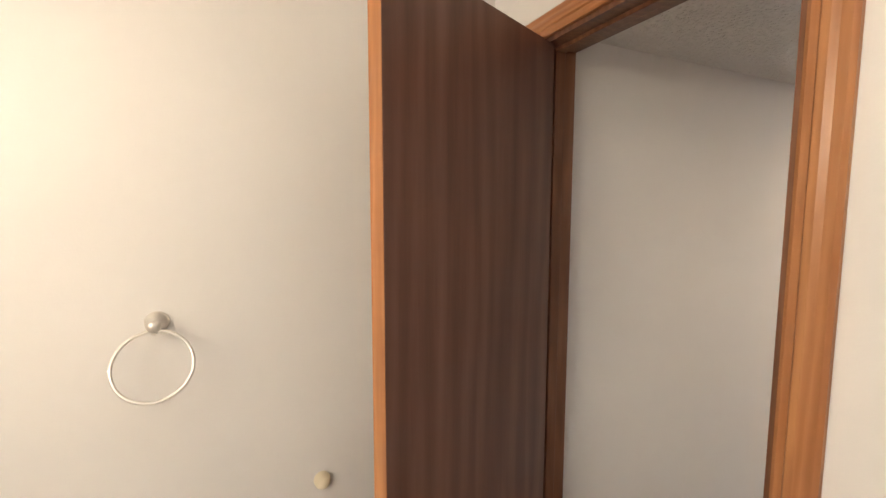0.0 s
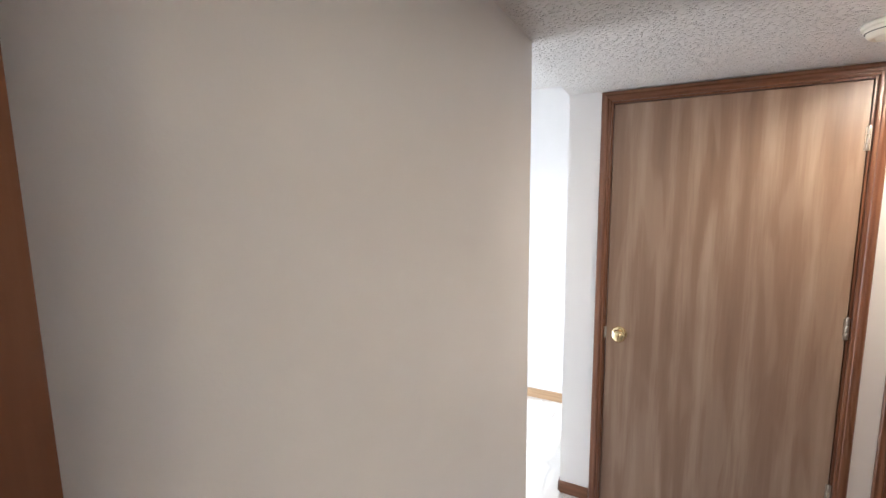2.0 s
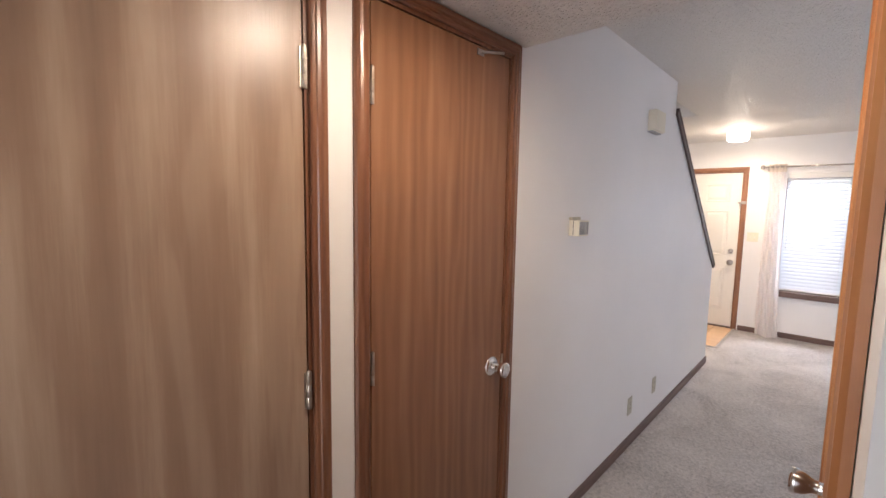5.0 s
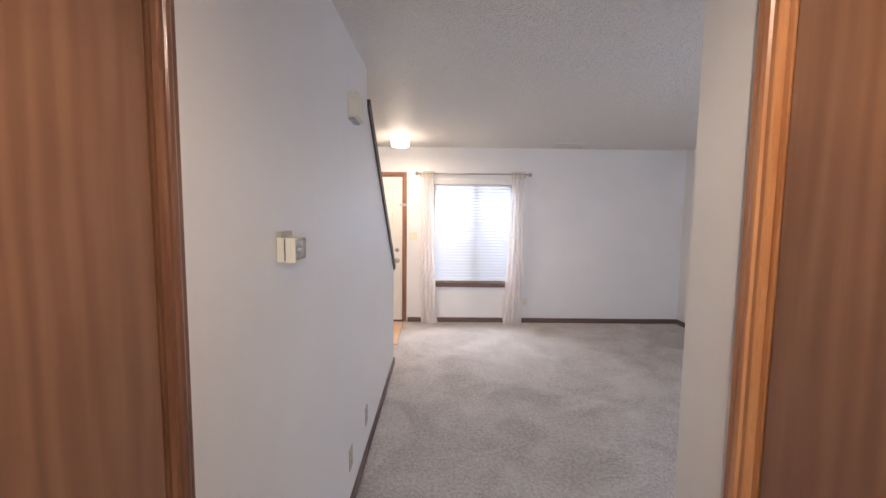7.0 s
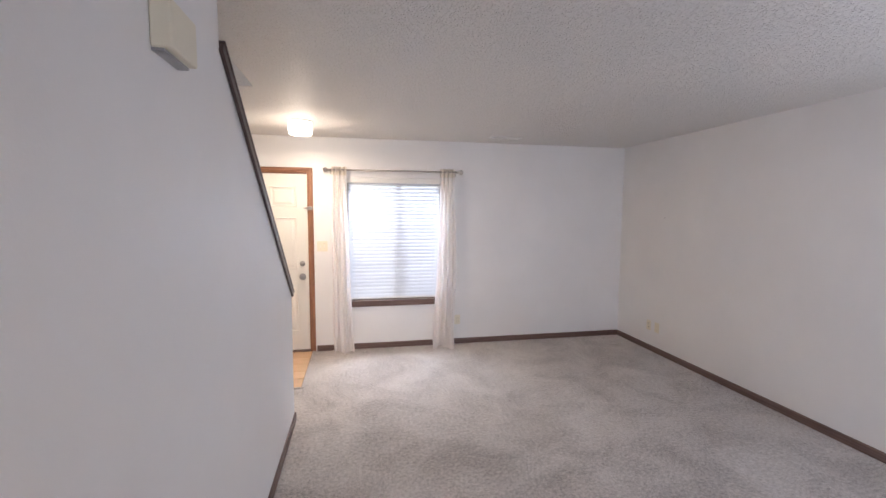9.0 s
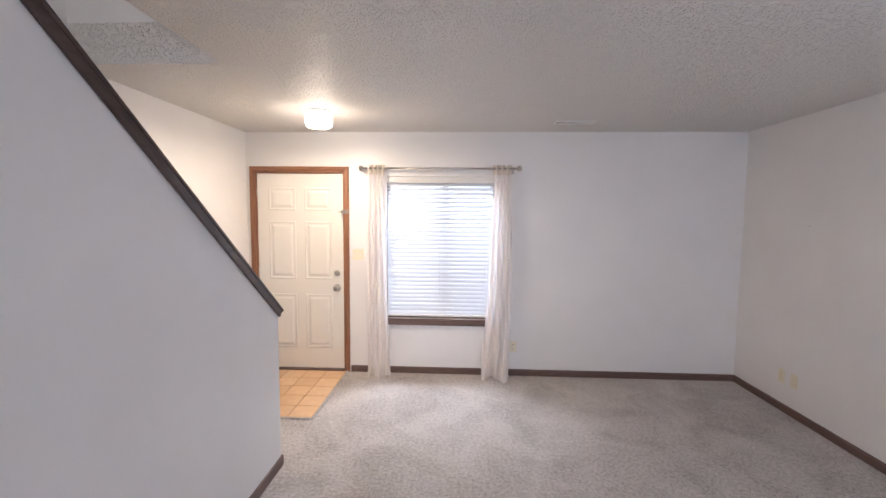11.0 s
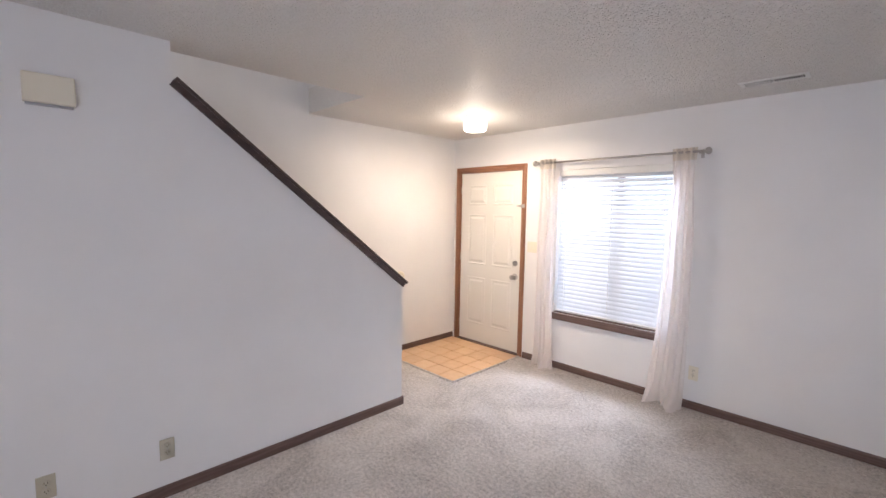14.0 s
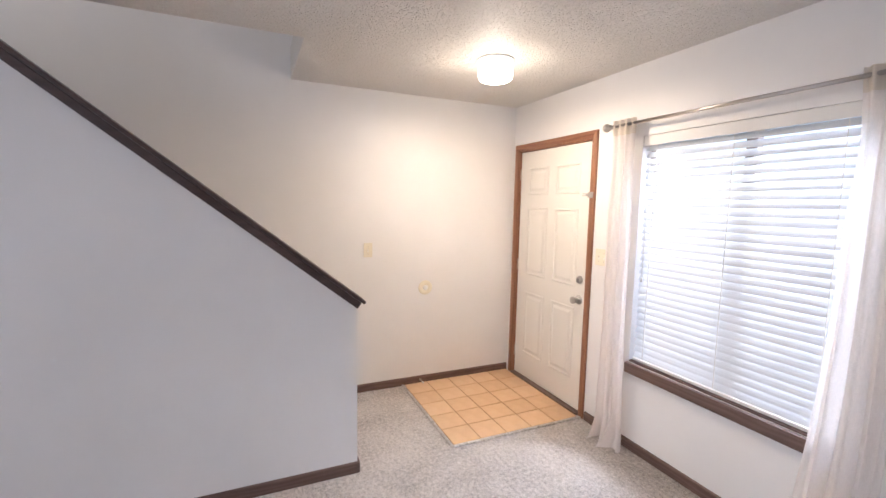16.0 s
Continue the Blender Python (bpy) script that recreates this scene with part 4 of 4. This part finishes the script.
ch = thing("door_chime", (STAIR, 2.85, 2.09), "white plastic doorbell chime box high on the wall", "door chime")
chm = on_wall((STAIR, 2.85, 2.09), (1, 0, 0))
part("cover", placed(boxes((-0.088, -0.062, 0.0005, 0.088, 0.062, 0.052), bevel=0.006), chm), IVORY, ch)
part("base", placed(boxes((-0.080, -0.070, 0.0005, 0.080, -0.0625, 0.030)), chm), GREY, ch)

nail = thing("nail", (RIGHT, 5.75, 1.56), "small picture nail stuck in the bare wall", "nail")
part("shank", lathe([(0.0, -0.01), (0.0016, -0.01), (0.0016, 0.012), (0.004, 0.012), (0.004, 0.014), (0.0, 0.0145)], 10, on_wall((RIGHT, 5.75, 1.56), (-1, 0, 0))), GREY, nail)

# ---- bathroom ----
ring = thing("towel_ring", (RING_X, RING_Y, RING_Z), "white-metal towel ring on the cream bathroom wall", "towel ring")
rm = on_wall((RING_X, RING_Y, RING_Z), (0, 1, 0))
part("post", lathe([(0.026, 0.0), (0.027, 0.006), (0.022, 0.012), (0.012, 0.018), (0.010, 0.034), (0.014, 0.044), (0.016, 0.052), (0.011, 0.060), (0.0, 0.062)], 28, rm), RING_METAL, ring)
part("ring_loop", torus(0.082, 0.0042, rm @ Matrix.Translation((0, -0.012, 0.046)) @ Matrix.Rotation(radians(-24), 4, "X") @ Matrix.Translation((0, -0.082, 0)), 56, 10), RING_METAL, ring)
part("hanger", placed(boxes((-0.006, -0.022, 0.038, 0.006, -0.004, 0.052), bevel=0.003), rm), RING_METAL, ring)
wb = thing("wall_bumper", (BUMP_X, RING_Y, BUMP_Z), "small round cream rubber bumper on the bathroom wall", "wall bumper")
part("pad", lathe([(0.023, 0.0), (0.024, 0.006), (0.022, 0.020), (0.016, 0.030), (0.006, 0.034), (0.0, 0.0345)], 24, on_wall((BUMP_X, RING_Y, BUMP_Z), (0, 1, 0))), RUBBER, wb)
vl = thing("vanity_light", (1.5, 0.40, 2.0), "lit three-bulb vanity light on the bathroom wall", "vanity light")
part("back_plate", boxes((1.47, 0.07, 1.95, 1.4995, 0.73, 2.05), bevel=0.004), CHROME, vl)
for y in (0.20, 0.40, 0.60):
    part("bulb", lathe([(0.0, 0.135), (0.02, 0.13), (0.038, 0.11), (0.046, 0.085), (0.04, 0.06), (0.02, 0.04), (0.016, 0.0)], 20, on_wall((1.469, y, 2.0), (-1, 0, 0))), OPAL, vl, "round glowing bulb")

# ---- dining room beyond ----
dw = thing("window_2", (-2.5, -3.36, 0.1), "wide bright dining window", "window", kind="structure")
for nm, b in (("frame_side", (-3.35, -3.40, 0.1, -3.30, -3.34, 2.05)), ("frame_side", (-1.70, -3.40, 0.1, -1.65, -3.34, 2.05)), ("mullion", (-2.53, -3.40, 0.15, -2.47, -3.34, 2.0)),
              ("frame_rail", (-3.30, -3.40, 0.1, -1.70, -3.34, 0.15)), ("frame_rail", (-3.30, -3.40, 2.0, -1.70, -3.34, 2.05))):
    part(nm, boxes(b, bevel=0.003), WHITE_PLASTIC, dw)
hook = thing("ceiling_hook", (-3.58, -1.16, CEIL), "small white hook plate on the dining ceiling", "ceiling hook")
part("plate", lathe([(0.0, 0.0), (0.022, 0.0), (0.022, -0.006), (0.008, -0.010), (0.006, -0.030), (0.0, -0.032)], 20, Matrix.Translation((-3.58, -1.16, CEIL))), WHITE_PLASTIC, hook)

dbl = thing("window_blind", (-2.5, -3.28, 2.05), "open white slatted blind in the dining window", "blind")
ds_mesh = mesh("slat", boxes((-0.82, -0.024, -0.0012, 0.82, 0.024, 0.0012)), WHITE_PLASTIC)
part("head_rail", boxes((-3.32, -3.295, 2.01, -1.68, -3.25, 2.05)), WHITE_PLASTIC, dbl)
for i in range(40):
    s = new("slat", ds_mesh)
    s.parent, s.matrix_parent_inverse = dbl, dbl.matrix_world.inverted()
    s.matrix_basis = pose(-2.5, -3.272, 0.16 + i * 0.0465, -14, 0, 0)
# unseen windows, added so that light reaches the living room and the stairs
for nm, lb, spans in (("added_window_3", "unseen rear window added to light the living room", ((-0.50, 1.37, 0.1, -0.46, 1.41, 2.15), (0.91, 1.37, 0.1, 0.95, 1.41, 2.15), (-0.46, 1.37, 0.1, 0.91, 1.41, 0.14), (-0.46, 1.37, 2.11, 0.91, 1.41, 2.15))),
                      ("added_window_4", "small unseen window added to brighten the stairwell", ((LEFT - 0.07, 2.2, 3.3, LEFT - 0.03, 2.24, 4.3), (LEFT - 0.07, 3.16, 3.3, LEFT - 0.03, 3.2, 4.3), (LEFT - 0.07, 2.24, 3.3, LEFT - 0.03, 3.16, 3.34), (LEFT - 0.07, 2.24, 4.26, LEFT - 0.03, 3.16, 4.3)))):
    w_ = thing(nm, spans[0][:3], lb + " with a white frame", "window", kind="structure")
    for sp in spans:
        part("frame_bar", boxes(sp, bevel=0.003), WHITE_PLASTIC, w_)

# ground outside
solid("ground", boxes((-60, -60, -0.4, 60, 60, -0.3)), GROUT, "plain bare ground outside the house", "ground")

# ---- entry tiles, piece by piece ----
ef = solid("floor_entry", boxes((LEFT + 0.013, 5.515, 0.0005, -2.84, FRONT - 0.026, 0.005)), GROUT, "terracotta-coloured ceramic tiles at the front door", "tiles")
nx, ny = 5, 5
tw, tl = (-2.84 - LEFT - 0.013) / nx, (FRONT - 0.026 - 5.515) / ny
tile_mesh = mesh("tile", boxes((-tw / 2 + 0.003, -tl / 2 + 0.003, 0, tw / 2 - 0.003, tl / 2 - 0.003, 0.0065), bevel=0.002, seg=1), TILE)
for i in range(nx):
    for j in range(ny):
        t_ = new("tile", tile_mesh)
        t_.parent = ef
        t_.matrix_basis = pose(LEFT + 0.013 + (i + 0.5) * tw, 5.515 + (j + 0.5) * tl, 0.003, rng.uniform(-0.15, 0.15), rng.uniform(-0.15, 0.15), rng.uniform(-0.3, 0.3))
# cut carpet edge round the tiles
solid("carpet_edge", boxes((-2.838, 5.505, 0.0, -2.815, FRONT - 0.013, 0.012), (LEFT + 0.013, 5.49, 0.0, -2.815, 5.513, 0.012), bevel=0.004), CARPET, "cut carpet edge beside the tiles", "carpet")
